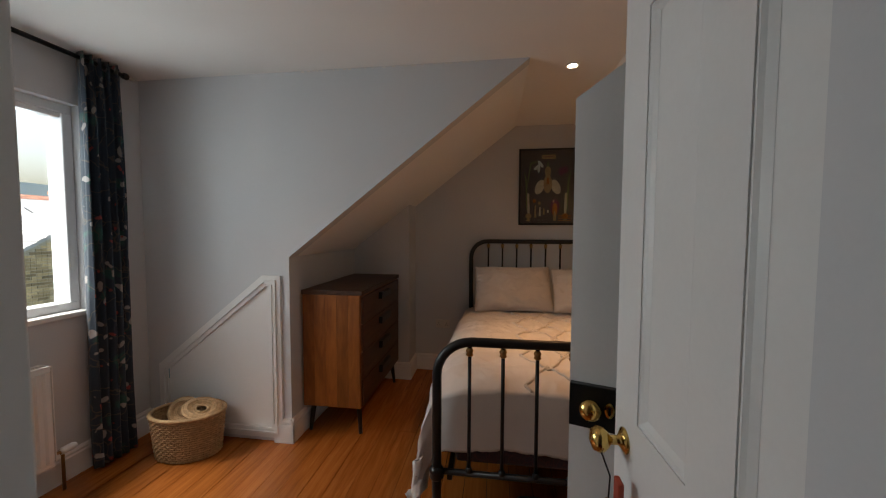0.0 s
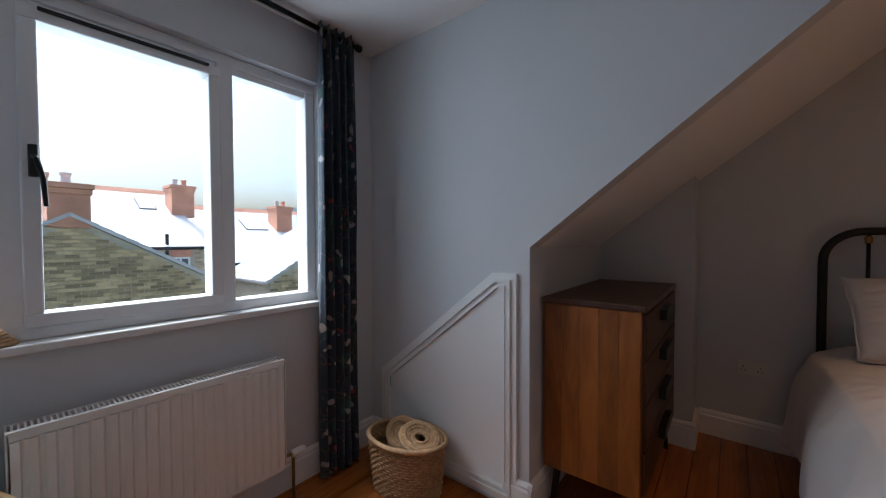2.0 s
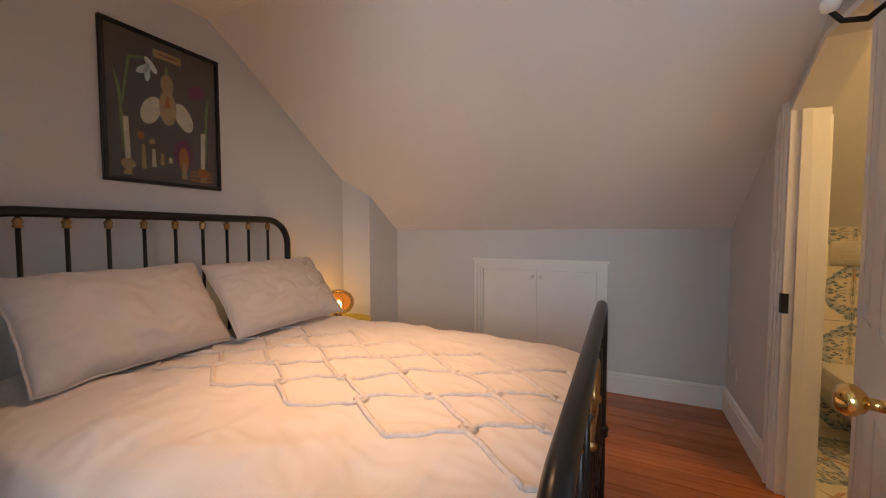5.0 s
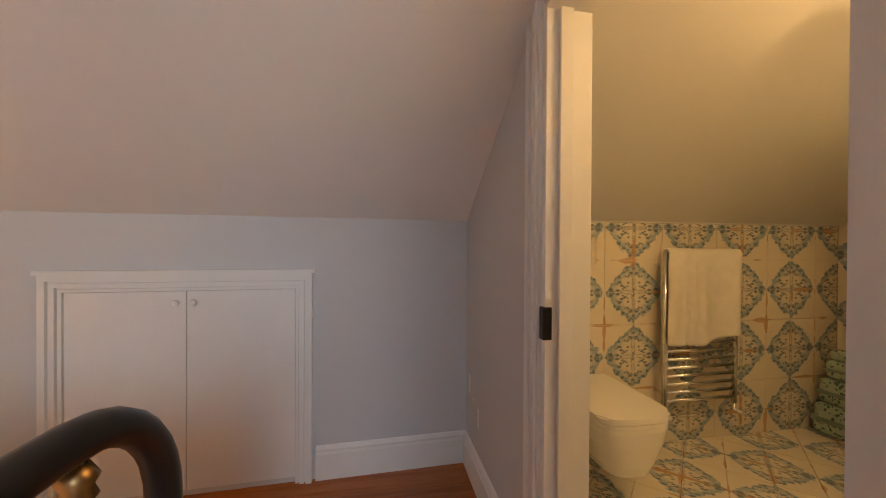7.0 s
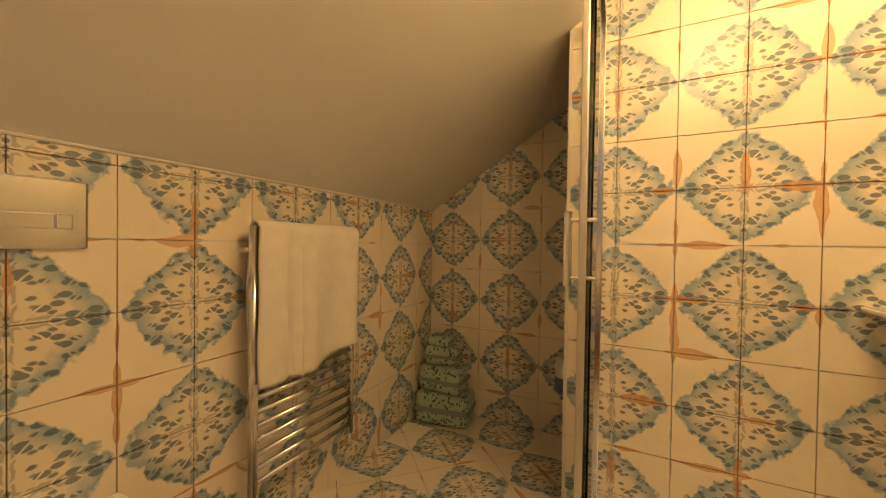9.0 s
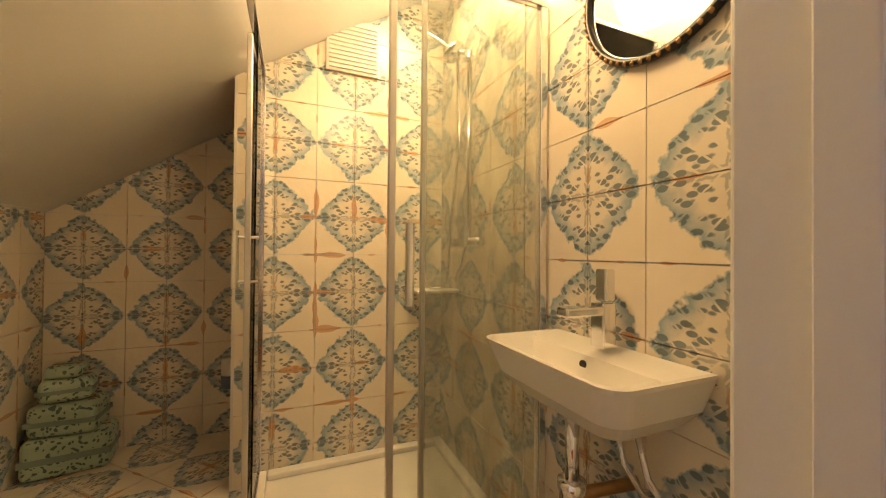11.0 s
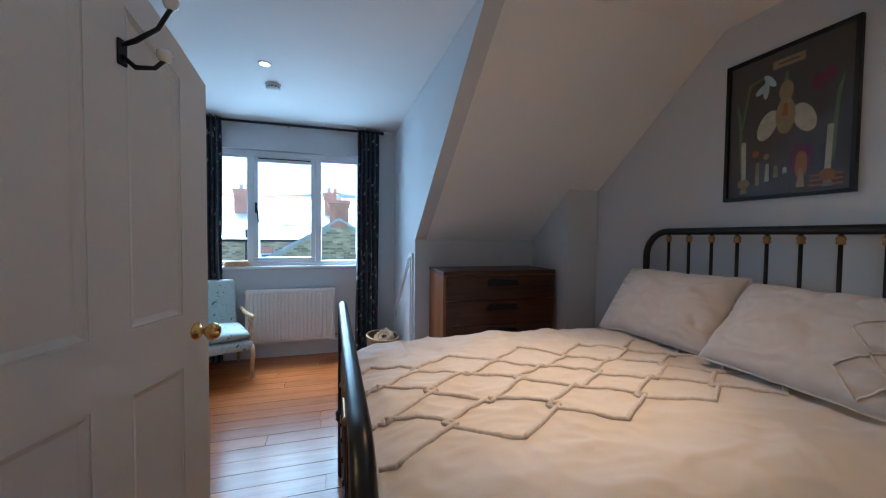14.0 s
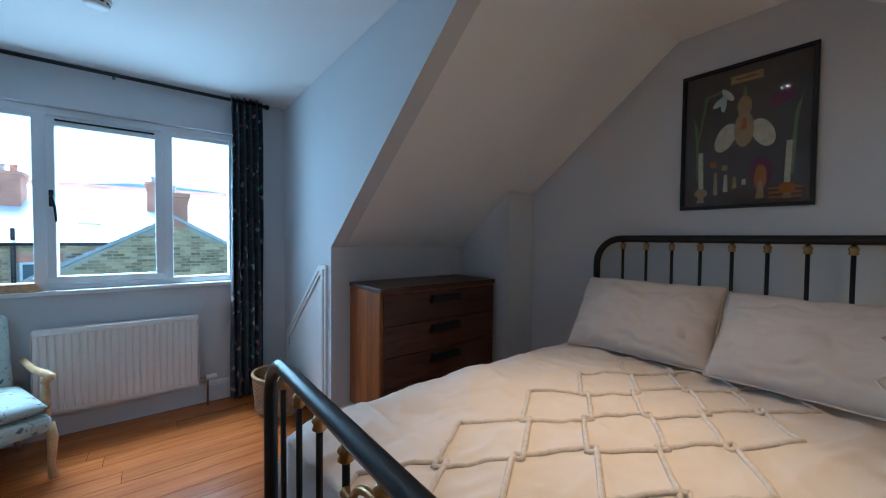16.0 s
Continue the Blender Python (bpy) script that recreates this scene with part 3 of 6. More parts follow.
def build_doors():
    bath = panel_door("door_2", 0.735, 2.02, 1.83, "white four-panel bathroom door with sloping top corner, open")
    y = 0
    rim_lock(bath, 0.735, 0.0, -1)
    hook = part("coat_hook", boxed(0.385, 0.035, 1.745, 0.415, 0.041, 1.815, bevel=0.004), M_BLACK, bath, "black double coat hook with white china knobs")
    for pts in ([(0.40, 0.039, 1.80), (0.40, 0.075, 1.81), (0.415, 0.125, 1.85), (0.425, 0.155, 1.91)], [(0.40, 0.039, 1.77), (0.40, 0.075, 1.74), (0.415, 0.115, 1.745), (0.425, 0.135, 1.77)]):
        part("prong", tube(bmesh.new(), pts, [0.006, 0.007, 0.006, 0.006]), M_BLACK, hook, smooth=True)
        part("china_knob", lathe(bmesh.new(), [(0.006, -0.005), (0.015, 0.0), (0.020, 0.012), (0.018, 0.024), (0.006, 0.030)], Matrix.Translation(Vector(pts[-1])), 16), M_PORCELAIN, hook, "white china knob", True)
    bath.matrix_world = pose(0.925, BATHY + 0.014, 0.008, 0, 0, 180 - 18.4) @ Matrix.Diagonal((1, -1, 1, 1))
    entry = panel_door("door_1", 0.72, 2.03, None, "white four-panel entrance door standing open")
    entry.matrix_world = pose(0.335, SOUTH - 0.01, 0.008, 0, 0, 92) @ Matrix.Diagonal((1, -1, 1, 1))
    entry["label"] = "white four-panel entrance door standing open"
    # bathroom door lining and architraves
    frame_ob = tagged(new("trim_bath_door"), "white moulded bathroom door casing", "door frame", kind="structure")
    a, b = DOOR
    bm = boxed(b - 0.022, BATHY - 0.14, 0, b, BATHY + 0.002, 1.85, bevel=0.002)
    box(bm, b - 0.036, BATHY - 0.075, 0, b - 0.022, BATHY - 0.035, 1.83, bevel=0.002)
    part("jamb", bm, M_TRIM, frame_ob)
    bm = boxed(a, BATHY - 0.14, 0, a + 0.022, BATHY + 0.002, 2.04, bevel=0.002)
    box(bm, a + 0.022, BATHY - 0.075, 0, a + 0.036, BATHY - 0.035, 2.0, bevel=0.002)
    part("jamb", bm, M_TRIM, frame_ob)
    part("head", prism(bmesh.new(), [(a + 0.022, 2.02), (1.34, 2.02), (b - 0.022, 1.83), (b - 0.022, 1.855), (1.345, 2.045), (a + 0.022, 2.045)], "y", BATHY - 0.14, BATHY + 0.002), M_TRIM, frame_ob)
    for name, steps in (("architrave", ((0.0, 0.075, 0.014), (0.008, 0.022, 0.022), (0.052, 0.075, 0.024))),):
        bm = bmesh.new()
        for u, v, d in steps:
            prism(bm, [(b + u, 0), (b + v, 0), (b + v, roof_e(b + v) - 0.005), (b + u, roof_e(b + u) - 0.005)], "y", BATHY, BATHY + d)
        part(name, bm, M_TRIM, frame_ob)
        bm = bmesh.new()
        for u, v, d in steps:
            box(bm, a - v, BATHY, 0, a - u, BATHY + d, 2.06 + v)
        part(name, bm, M_TRIM, frame_ob)
    bm = boxed(b - 0.025, BATHY - 0.020, 0.885, b + 0.002, BATHY + 0.008, 0.98, bevel=0.003)
    part("keep", bm, M_BLACK, frame_ob, "black lock keep")
    bm = boxed(a - 0.075, BATHY - 0.14 - 0.015, 0, a, BATHY - 0.14, 2.10, bevel=0.003)
    part("architrave", bm, M_TRIM, frame_ob)
    bm = boxed(b, BATHY - 0.14 - 0.015, 0, b + 0.07, BATHY - 0.14, 1.80, bevel=0.003)
    part("architrave", bm, M_TRIM, frame_ob)
    ent = tagged(new("trim_entrance"), "white painted entrance door casing", "door frame", kind="structure")
    part("jamb", boxed(ENTRY[0] - 0.004, SOUTH - 0.135, 0, ENTRY[0] + 0.022, SOUTH + 0.012, 2.06, bevel=0.003), M_TRIM, ent)
    part("head", boxed(ENTRY[0] + 0.022, SOUTH - 0.135, 2.035, 0.338, SOUTH + 0.012, 2.058, bevel=0.003), M_TRIM, ent)
    part("architrave", boxed(ENTRY[0] - 0.09, SOUTH, 0, ENTRY[0] - 0.004, SOUTH + 0.018, 2.13, bevel=0.004), M_TRIM, ent)
    tag = thing("key_tag", "red and wooden key tag hanging from the knob", "key tag")
    part("fob", boxed(0.275, 1.19, 0.845, 0.288, 1.225, 0.905, bevel=0.004), material("red_tag", (0.40, 0.06, 0.03), 0.5), tag)
    part("wooden_tag", lathe(bmesh.new(), [(0.004, 0), (0.022, 0.02), (0.026, 0.06), (0.018, 0.10), (0.004, 0.115)], Matrix.Translation((0.262, 1.215, 0.74)), 14), M_PALEWOOD, tag, smooth=True)
    part("string", tube(bmesh.new(), [(0.25, 1.26, 0.955), (0.268, 1.225, 0.90), (0.262, 1.215, 0.85)], 0.002, 6), M_BLACK, tag)


def skirting(name, a, b, side, h=0.165):
    """A moulded skirting board from a to b, its face towards side."""
    a, b, side = Vector((*a, 0)), Vector((*b, 0)), Vector((*side, 0))
    prof = [(0, 0), (0.020, 0), (0.020, h - 0.04), (0.014, h - 0.030), (0.016, h - 0.018), (0.008, h - 0.004), (0, h)]
    bm = bmesh.new()
    r = [[bm.verts.new(p + side * d + Vector((0, 0, z))) for d, z in prof] for p in (a, b)]
    for i in range(len(prof)):
        bm.faces.new((r[0][i], r[1][i], r[1][(i + 1) % len(prof)], r[0][(i + 1) % len(prof)]))
    bm.faces.new(r[0]), bm.faces.new(r[1][::-1])
    structure(name, bm, M_TRIM, "white moulded skirting board", "skirting")


build_window()
build_doors()
for sk in (((WX, SOUTH), (WX, CHEEK), (1, 0)), ((KNEE - 0.12, CHEEK), (KNEE + 0.02, CHEEK), (0, -1)), ((WX + 0.02, CHEEK), (-2.36, CHEEK), (0, -1)), ((KNEE, CHEEK - 0.02), (KNEE, 3.78), (1, 0)), ((KNEE, 3.80), (-0.79, 3.80), (0, -1)), ((-0.81, 3.80), (-0.81, NORTH), (1, 0)),
           ((-0.79, NORTH), (1.84, NORTH), (0, -1)), ((EAST, BATHY), (EAST - 0.032, 2.003), (-1, 0)), ((1.73, BATHY), (EAST - 0.02, BATHY), (0, 1)), ((EAST - 0.085, 3.19), (EAST - 0.12, 3.93), (-1, 0)), ((WX, SOUTH), (ENTRY[0] - 0.1, SOUTH), (0, 1))):
    skirting("baseboard", *sk)


def build_hatch():
    """The eaves hatch in the dormer cheek: a five-sided panel with stepped moulding."""
    ob = thing("eaves_hatch", "white eaves hatch with sloping moulded frame", "hatch")
    outer = [(-2.36, 0.03), (-1.42, 0.03), (-1.42, 1.15), (-1.55, 1.15), (-2.36, 0.50)]

    def inset(d):
        n = len(outer)
        res = []
        for i in range(n):
            p0, p1, p2 = Vector(outer[i - 1]), Vector(outer[i]), Vector(outer[(i + 1) % n])
            e1, e2 = (p1 - p0).normalized(), (p2 - p1).normalized()
            n1, n2 = Vector((-e1.y, e1.x)), Vector((-e2.y, e2.x))
            k = (n1 + n2)
            res.append(p1 + k * (d / max(0.3, 0.5 * k.dot(k))))
        return res

    part("panel", prism(bmesh.new(), [tuple(p) for p in inset(0.075)], "y", CHEEK - 0.008, CHEEK + 0.002), M_TRIM, ob)
    for a, b, d in ((0.0, 0.030, 0.016), (0.030, 0.045, 0.026), (0.045, 0.060, 0.014), (0.060, 0.073, 0.022)):
        bm = bmesh.new()
        pa, pb = inset(a), inset(b)
        for i in range(5):
            j = (i + 1) % 5
            prism(bm, [tuple(pa[i]), tuple(pa[j]), tuple(pb[j]), tuple(pb[i])], "y", CHEEK - d, CHEEK)
        part("moulding", bm, M_TRIM, ob)
    part("hinge", boxed(-2.31, CHEEK - 0.014, 0.40, -2.285, CHEEK - 0.008, 0.47), material("blue_hinge", (0.25, 0.42, 0.46), 0.5), ob, "pale blue hinge plate")


def build_cupboard():
    ob = thing("eaves_cupboard", "white two-door cupboard set in the eaves wall", "cupboard")
    y0, y1, z1 = 2.02, 3.11, 1.02

    def x_at(y):
        return east_x(y) + 0.002

    def slab(name, a, b, za, zb, d, parent=ob, mat=M_TRIM):
        bm = bmesh.new()
        prism(bm, [(x_at(a), a), (x_at(b), b), (x_at(b) - d, b), (x_at(a) - d, a)], "z", za, zb)
        return part(name, bm, mat, parent)

    for u, v, d in ((0, 0.026, 0.034), (0.026, 0.036, 0.018), (0.036, 0.055, 0.028), (0.055, 0.062, 0.012), (0.062, 0.075, 0.020)):
        slab("frame", y0 + u, y0 + v, 0, z1 - u, d), slab("frame", y1 - v, y1 - u, 0, z1 - u, d)
        slab("frame", y0 + v, y1 - v, z1 - v, z1 - u, d)
    slab("frame", y0 - 0.015, y1 + 0.015, z1, z1 + 0.018, 0.04)
    mid = (y0 + y1) / 2
    for a, b, kn in ((y0 + 0.079, mid - 0.002, mid - 0.035), (mid + 0.002, y1 - 0.079, mid + 0.035)):
        d = slab("door", a, b, 0.03, z1 - 0.079, 0.012)
        part("knob", lathe(bmesh.new(), [(0.008, 0), (0.008, 0.012), (0.016, 0.018), (0.016, 0.026), (0.006, 0.032)], Matrix.Translation((x_at(kn) - 0.012, kn, z1 - 0.13)) @ Matrix.Rotation(-math.pi / 2, 4, "Y"), 14), M_TRIM, d, smooth=True)


build_hatch()
build_cupboard()


# ---- bed ----
def arc_frame(x0, x1, y, top, r, low):
    pts = [(x0, y, low)]
    pts += [(x0, y, low + (top - r - low) * i / 3) for i in (1, 2)]
    pts += [(x0 + r - r * math.cos(w), y, top - r + r * math.sin(w)) for w in (math.pi / 2 * i / 8 for i in range(9))]
    pts += [(x0 + (x1 - x0) * i / 6, y, top) for i in range(2, 5)]
    pts += [(x1 - r + r * math.sin(w), y, top - r + r * math.cos(w)) for w in (math.pi / 2 * i / 8 for i in range(9))]
    pts += [(x1, y, low + (top - r - low) * i / 3) for i in (2, 1)] + [(x1, y, low)]
    return pts


BX0, BX1, FOOT, HEAD = -0.225, 1.215, 2.0, 4.01


def build_bed():
    ob = thing("bed", "black metal bedstead with brass collars on wooden boards", "bed")
    part("headboard_frame", tube(bmesh.new(), arc_frame(BX0, BX1 - 0.015, HEAD, 1.35, 0.16, 0.0), 0.021, 12), M_BLACK, ob, smooth=True)
    part("footboard_frame", tube(bmesh.new(), arc_frame(BX0 - 0.03, BX1 + 0.03, FOOT, 0.955, 0.16, 0.0), 0.022, 12), M_BLACK, ob, smooth=True)
    for y, top, low, x0, x1, count, shift in ((HEAD, 1.34, 0.42, BX0 + 0.17, BX1 - 0.17, 9, 0), (FOOT, 0.945, 0.34, BX0 + 0.12, BX1 - 0.12, 9, 0)):
        for i in range(count):
            x = x0 + (x1 - x0) * i / (count - 1)
            sp = part("spindle", tube(bmesh.new(), [(x, y, low), (x, y, top)], 0.0085, 8), M_BLACK, ob, smooth=True)
            part("collar", lathe(bmesh.new(), [(0.010, 0), (0.017, 0.006), (0.013, 0.016), (0.018, 0.026), (0.010, 0.040)], Matrix.Translation((x, y, top - 0.055)), 12), M_OLDBRASS, sp, "brass collar", True)
            part("collar", lathe(bmesh.new(), [(0.010, 0), (0.016, 0.008), (0.016, 0.020), (0.010, 0.030)], Matrix.Translation((x, y, low)), 12), M_BLACK, sp, smooth=True)
        part("lower_rail", tube(bmesh.new(), [(BX0, y, low), (BX1, y, low)], 0.014, 10), M_BLACK, ob, smooth=True)
    for x in (BX0 - 0.03, BX1 + 0.03):
        part("foot_knob", lathe(bmesh.new(), [(0.022, 0), (0.034, 0.012), (0.030, 0.03), (0.036, 0.045), (0.024, 0.065)], Matrix.Translation((x, FOOT, 0.30)), 14), M_BLACK, ob, smooth=True)
    mid = (BX0 + BX1) / 2
    ring = [(mid + 0.095 * math.cos(w), FOOT - 0.012, 0.837 + 0.066 * math.sin(w)) for w in (2 * math.pi * i / 28 for i in range(28))]
    part("ring", tube(bmesh.new(), ring, 0.008, 8, True), M_OLDBRASS, ob, "dull brass ring ornament", True)
    for side in (-1, 1):
        part("stub", lathe(bmesh.new(), [(0.006, 0), (0.012, 0.008), (0.007, 0.02), (0.011, 0.036), (0.006, 0.052)], Matrix.Translation((mid + side * 0.148, FOOT - 0.006, 0.837)) @ Matrix.Rotation(-side * math.pi / 2, 4, "Y"), 10), M_OLDBRASS, ob, "brass stub", True)
    bar = lathe(bmesh.new(), [(0.010, 0), (0.015, 0.008), (0.009, 0.022), (0.007, 0.04), (0.007, 0.26), (0.009, 0.278), (0.015, 0.292), (0.010, 0.30)], Matrix.Translation((mid - 0.15, FOOT - 0.010, 0.740)) @ Matrix.Rotation(math.pi / 2, 4, "Y"), 12)
    part("crossbar", bar, M_OLDBRASS, ob, "brass crossbar", True)
    for x in (BX0 + 0.03, BX1 - 0.03):
        part("side_rail", boxed(x - 0.012, FOOT, 0.30, x + 0.012, HEAD, 0.34), M_BLACK, ob)
    part("bed_base", boxed(BX0 + 0.05, FOOT + 0.085, 0.335, BX1 - 0.05, HEAD - 0.03, 0.47, bevel=0.015), M_PLAID, ob, "dark plaid covered base")
    part("mattress", boxed(BX0 + 0.04, FOOT + 0.095, 0.472, BX1 - 0.04, HEAD - 0.03, 0.62, bevel=0.04, seg=3), M_LINEN, ob)
    shoes = thing("shoe", "dark trainer with white sole under the bed", "shoe")
    part("upper", boxed(0.12, 2.14, 0.02, 0.40, 2.24, 0.10, bevel=0.035, seg=3), M_BLACK, shoes)
    part("sole", boxed(0.11, 2.135, 0.0, 0.41, 2.245, 0.022, bevel=0.008), M_PLASTIC, shoes)


def duvet_at(u, v):
    """u across (west to east), v from foot to head."""
    span_top, drop_w, drop_e = BX1 - BX0 + 0.10, 0.46, 0.40
    total = span_top + drop_w + drop_e
    s = u * total
    run = v * 2.12
    y = FOOT + 0.06 + max(0.0, run - 0.26)
    zt = 0.715 + 0.025 * math.sin(math.pi * v) + 0.014 * fuzz(u * 5, v * 6, 3) + 0.008 * fuzz(u * 14, v * 13, 5)
    for k, (fu, fv, amp) in enumerate(((7, 4, 0.006), (5, 9, 0.005), (17, 12, 0.005), (34, 16, 0.005))):
        ridge = abs(fuzz(u * fu + 2.5 * v + 0.8 * fuzz(v * 5, u * 4, k), v * fv - u * 3, 8 + k))
        zt += amp * max(0.0, 0.30 - ridge) / 0.30
    # long creases that fall towards the hanging sides
    edge = max(0.0, 1 - abs(s - drop_w) / 0.55)
    crease = abs(fuzz(v * 11 + 1.6 * u + 0.5 * fuzz(u * 6, v * 7, 2), u * 3.5, 21))
    zt += 0.022 * edge * min(1.0, abs(s - drop_w) / 0.2) * max(0.0, 0.22 - crease) / 0.22
    x0, x1 = BX0 - 0.05, BX1 + 0.05
    if s < drop_w:
        d = drop_w - s
        x, z = x0 - 0.085 * math.sin(min(1, d / 0.25) * math.pi / 2) - 0.025 * d - (0.030 * math.sin(v * 23 + 3 * fuzz(v * 5, 1)) + 0.02 * fuzz(v * 18, d * 3)) * d / drop_w, zt - d - 0.05
    elif s > drop_w + span_top:
        d = s - drop_w - span_top
        x, z = x1 + 0.06 * math.sin(min(1, d / 0.25) * math.pi / 2) + 0.02 * d + 0.02 * math.sin(v * 19 + 2 * fuzz(v * 5, 7)) * d / drop_e, zt - d - 0.05
    else:
        a = (s - drop_w) / span_top
        e = min(a, 1 - a) * span_top
        x, z = x0 + a * (x1 - x0), zt - 0.05 * (1 - min(1, e / 0.16)) ** 2
    # the foot end hangs inside the footboard in soft puffs
    if run < 0.26:
        hang = 0.26 - run
        z = z - hang - 0.035
        y = FOOT + 0.040 + 0.018 * fuzz(u * 9, run * 7, 4) + 0.012 * math.sin(u * 40 + 3 * fuzz(u * 6, 2))
        y = max(y, FOOT + 0.018)
    elif run < 0.42:
        z -= 0.035 * ((0.42 - run) / 0.16) ** 2
    return Vector((x, y, max(z, 0.16)))


def on_duvet(x, y):
    u = (0.46 + (x - (BX0 - 0.05)) / (BX1 - BX0 + 0.10) * (BX1 - BX0 + 0.10)) / (BX1 - BX0 + 0.10 + 0.86)
    return duvet_at(u, (y - FOOT - 0.06 + 0.26) / 2.12)


def build_bedding():
    ob = thing("duvet", "rumpled pale blush cotton duvet with tufted diamond lattice", "duvet")
    cover = part("cover", grid(bmesh.new(), duvet_at, 220, 180), M_LINEN, ob, smooth=True)
    solid = cover.modifiers.new("thickness", "SOLIDIFY")
    solid.thickness, solid.offset = 0.03, -1
    # lattice of tufted cord lines
    bm = bmesh.new()
    hx, hy, x0, y0 = 0.114, 0.178, 0.170, 2.112

    def cord(a, b):
        n = max(4, int((Vector(b) - Vector(a)).length / 0.02))
        pts = [on_duvet(*Vector(a).lerp(Vector(b), i / n)) + Vector((0, 0, 0.002)) for i in range(n + 1)]
        tube(bm, pts, 0.0085, 8)

    # every other diamond of the lattice, a little oversize, so that a small square shows where two tips overlap
    over = 1.13
    for i in (1, 3, 5):
        for j in range(0, 10, 2):
            c = Vector((x0 + i * hx, y0 + j * hy))
            q = [c + Vector(d) for d in ((-hx * over, 0), (0, -hy * over), (hx * over, 0), (0, hy * over))]
            for a, b in zip(q, q[1:] + q[:1]):
                if min(a.y, b.y) > FOOT + 0.06:
                    cord(tuple(a), tuple(b))
                else:
                    lo, hi = (a, b) if a.y < b.y else (b, a)
                    k = (FOOT + 0.07 - lo.y) / (hi.y - lo.y)
                    cord(tuple(lo.lerp(hi, k)), tuple(hi))
    part("lattice", bm, M_CORD, ob, "tufted grey cord lattice", True)

    def pillow(x, y, z, turn, lean, w=0.69, h=0.45, d=0.10, seed=0, motif=False):
        p = thing("pillow", "plump grey cotton pillow leaning on the headboard", "pillow", "pillows on the bed")

        def f(u, v):
            a, b = u * 2 - 1, v * 2 - 1
            e = max(0.0, (1 - abs(a) ** 2.6) * (1 - abs(b) ** 2.6)) ** 0.5
            px = a * w / 2 * (1 - 0.035 * (1 - b * b)) + 0.008 * fuzz(b * 3, seed)
            py = b * h / 2 * (1 - 0.05 * (1 - a * a)) + 0.012 * fuzz(a * 3, seed + 5)
            crease = max(0.0, 0.25 - abs(fuzz(a * 2.2 + b * 1.5 + seed, b * 4.0 - a, seed))) / 0.25
            return px, py, e * d + 0.022 * e * fuzz(a * 3 + seed, b * 3) + 0.009 * e * fuzz(a * 8 + seed, b * 8) - 0.030 * crease * e * max(abs(a), abs(b)) ** 2

        m = pose(x, y, z, lean, 0, turn)
        bm = grid(bmesh.new(), lambda u, v: Vector(f(u, v)), 64, 44)
        grid(bm, lambda u, v: Vector((f(u, v)[0], f(u, v)[1], -f(u, v)[2])), 64, 44)
        bmesh.ops.remove_doubles(bm, verts=bm.verts, dist=0.0008)
        part("cushion", bm, M_PILLOW, p, smooth=True)
        bm = tube(bmesh.new(), [Vector((f(u, v)[0], f(u, v)[1], 0)) for u, v in [(i / 12, 0) for i in range(12)] + [(1, i / 8) for i in range(8)] + [(1 - i / 12, 1) for i in range(12)] + [(0, 1 - i / 8) for i in range(8)]], 0.005, 6, True)
        part("piping", bm, M_PILLOW, p, smooth=True)
        if motif:
            for k in range(3):
                bm = bmesh.new()
                c, s = 0.20 + 0.35 * k, 0.17
                q = [(0.80, c - s), (0.90, c), (0.80, c + s), (0.70, c)]
                for i in range(4):
                    a, b = q[i], q[(i + 1) % 4]
                    pts = []
                    for t in range(7):
                        uu, vv = a[0] + (b[0] - a[0]) * t / 6, min(0.97, max(0.03, a[1] + (b[1] - a[1]) * t / 6))
                        c3 = f(uu, vv)
                        pts.append((c3[0], c3[1], c3[2] + 0.003))
                    tube(bm, pts, 0.004, 6)
                part("motif", bm, M_CORD, p, "tufted diamond motif", True)
        p.matrix_world = m

    pillow(0.175, 3.735, 0.93, 4, 54, seed=1)
    pillow(0.865, 3.69, 0.93, -3, 48, seed=4, motif=True)


build_bed()
build_bedding()


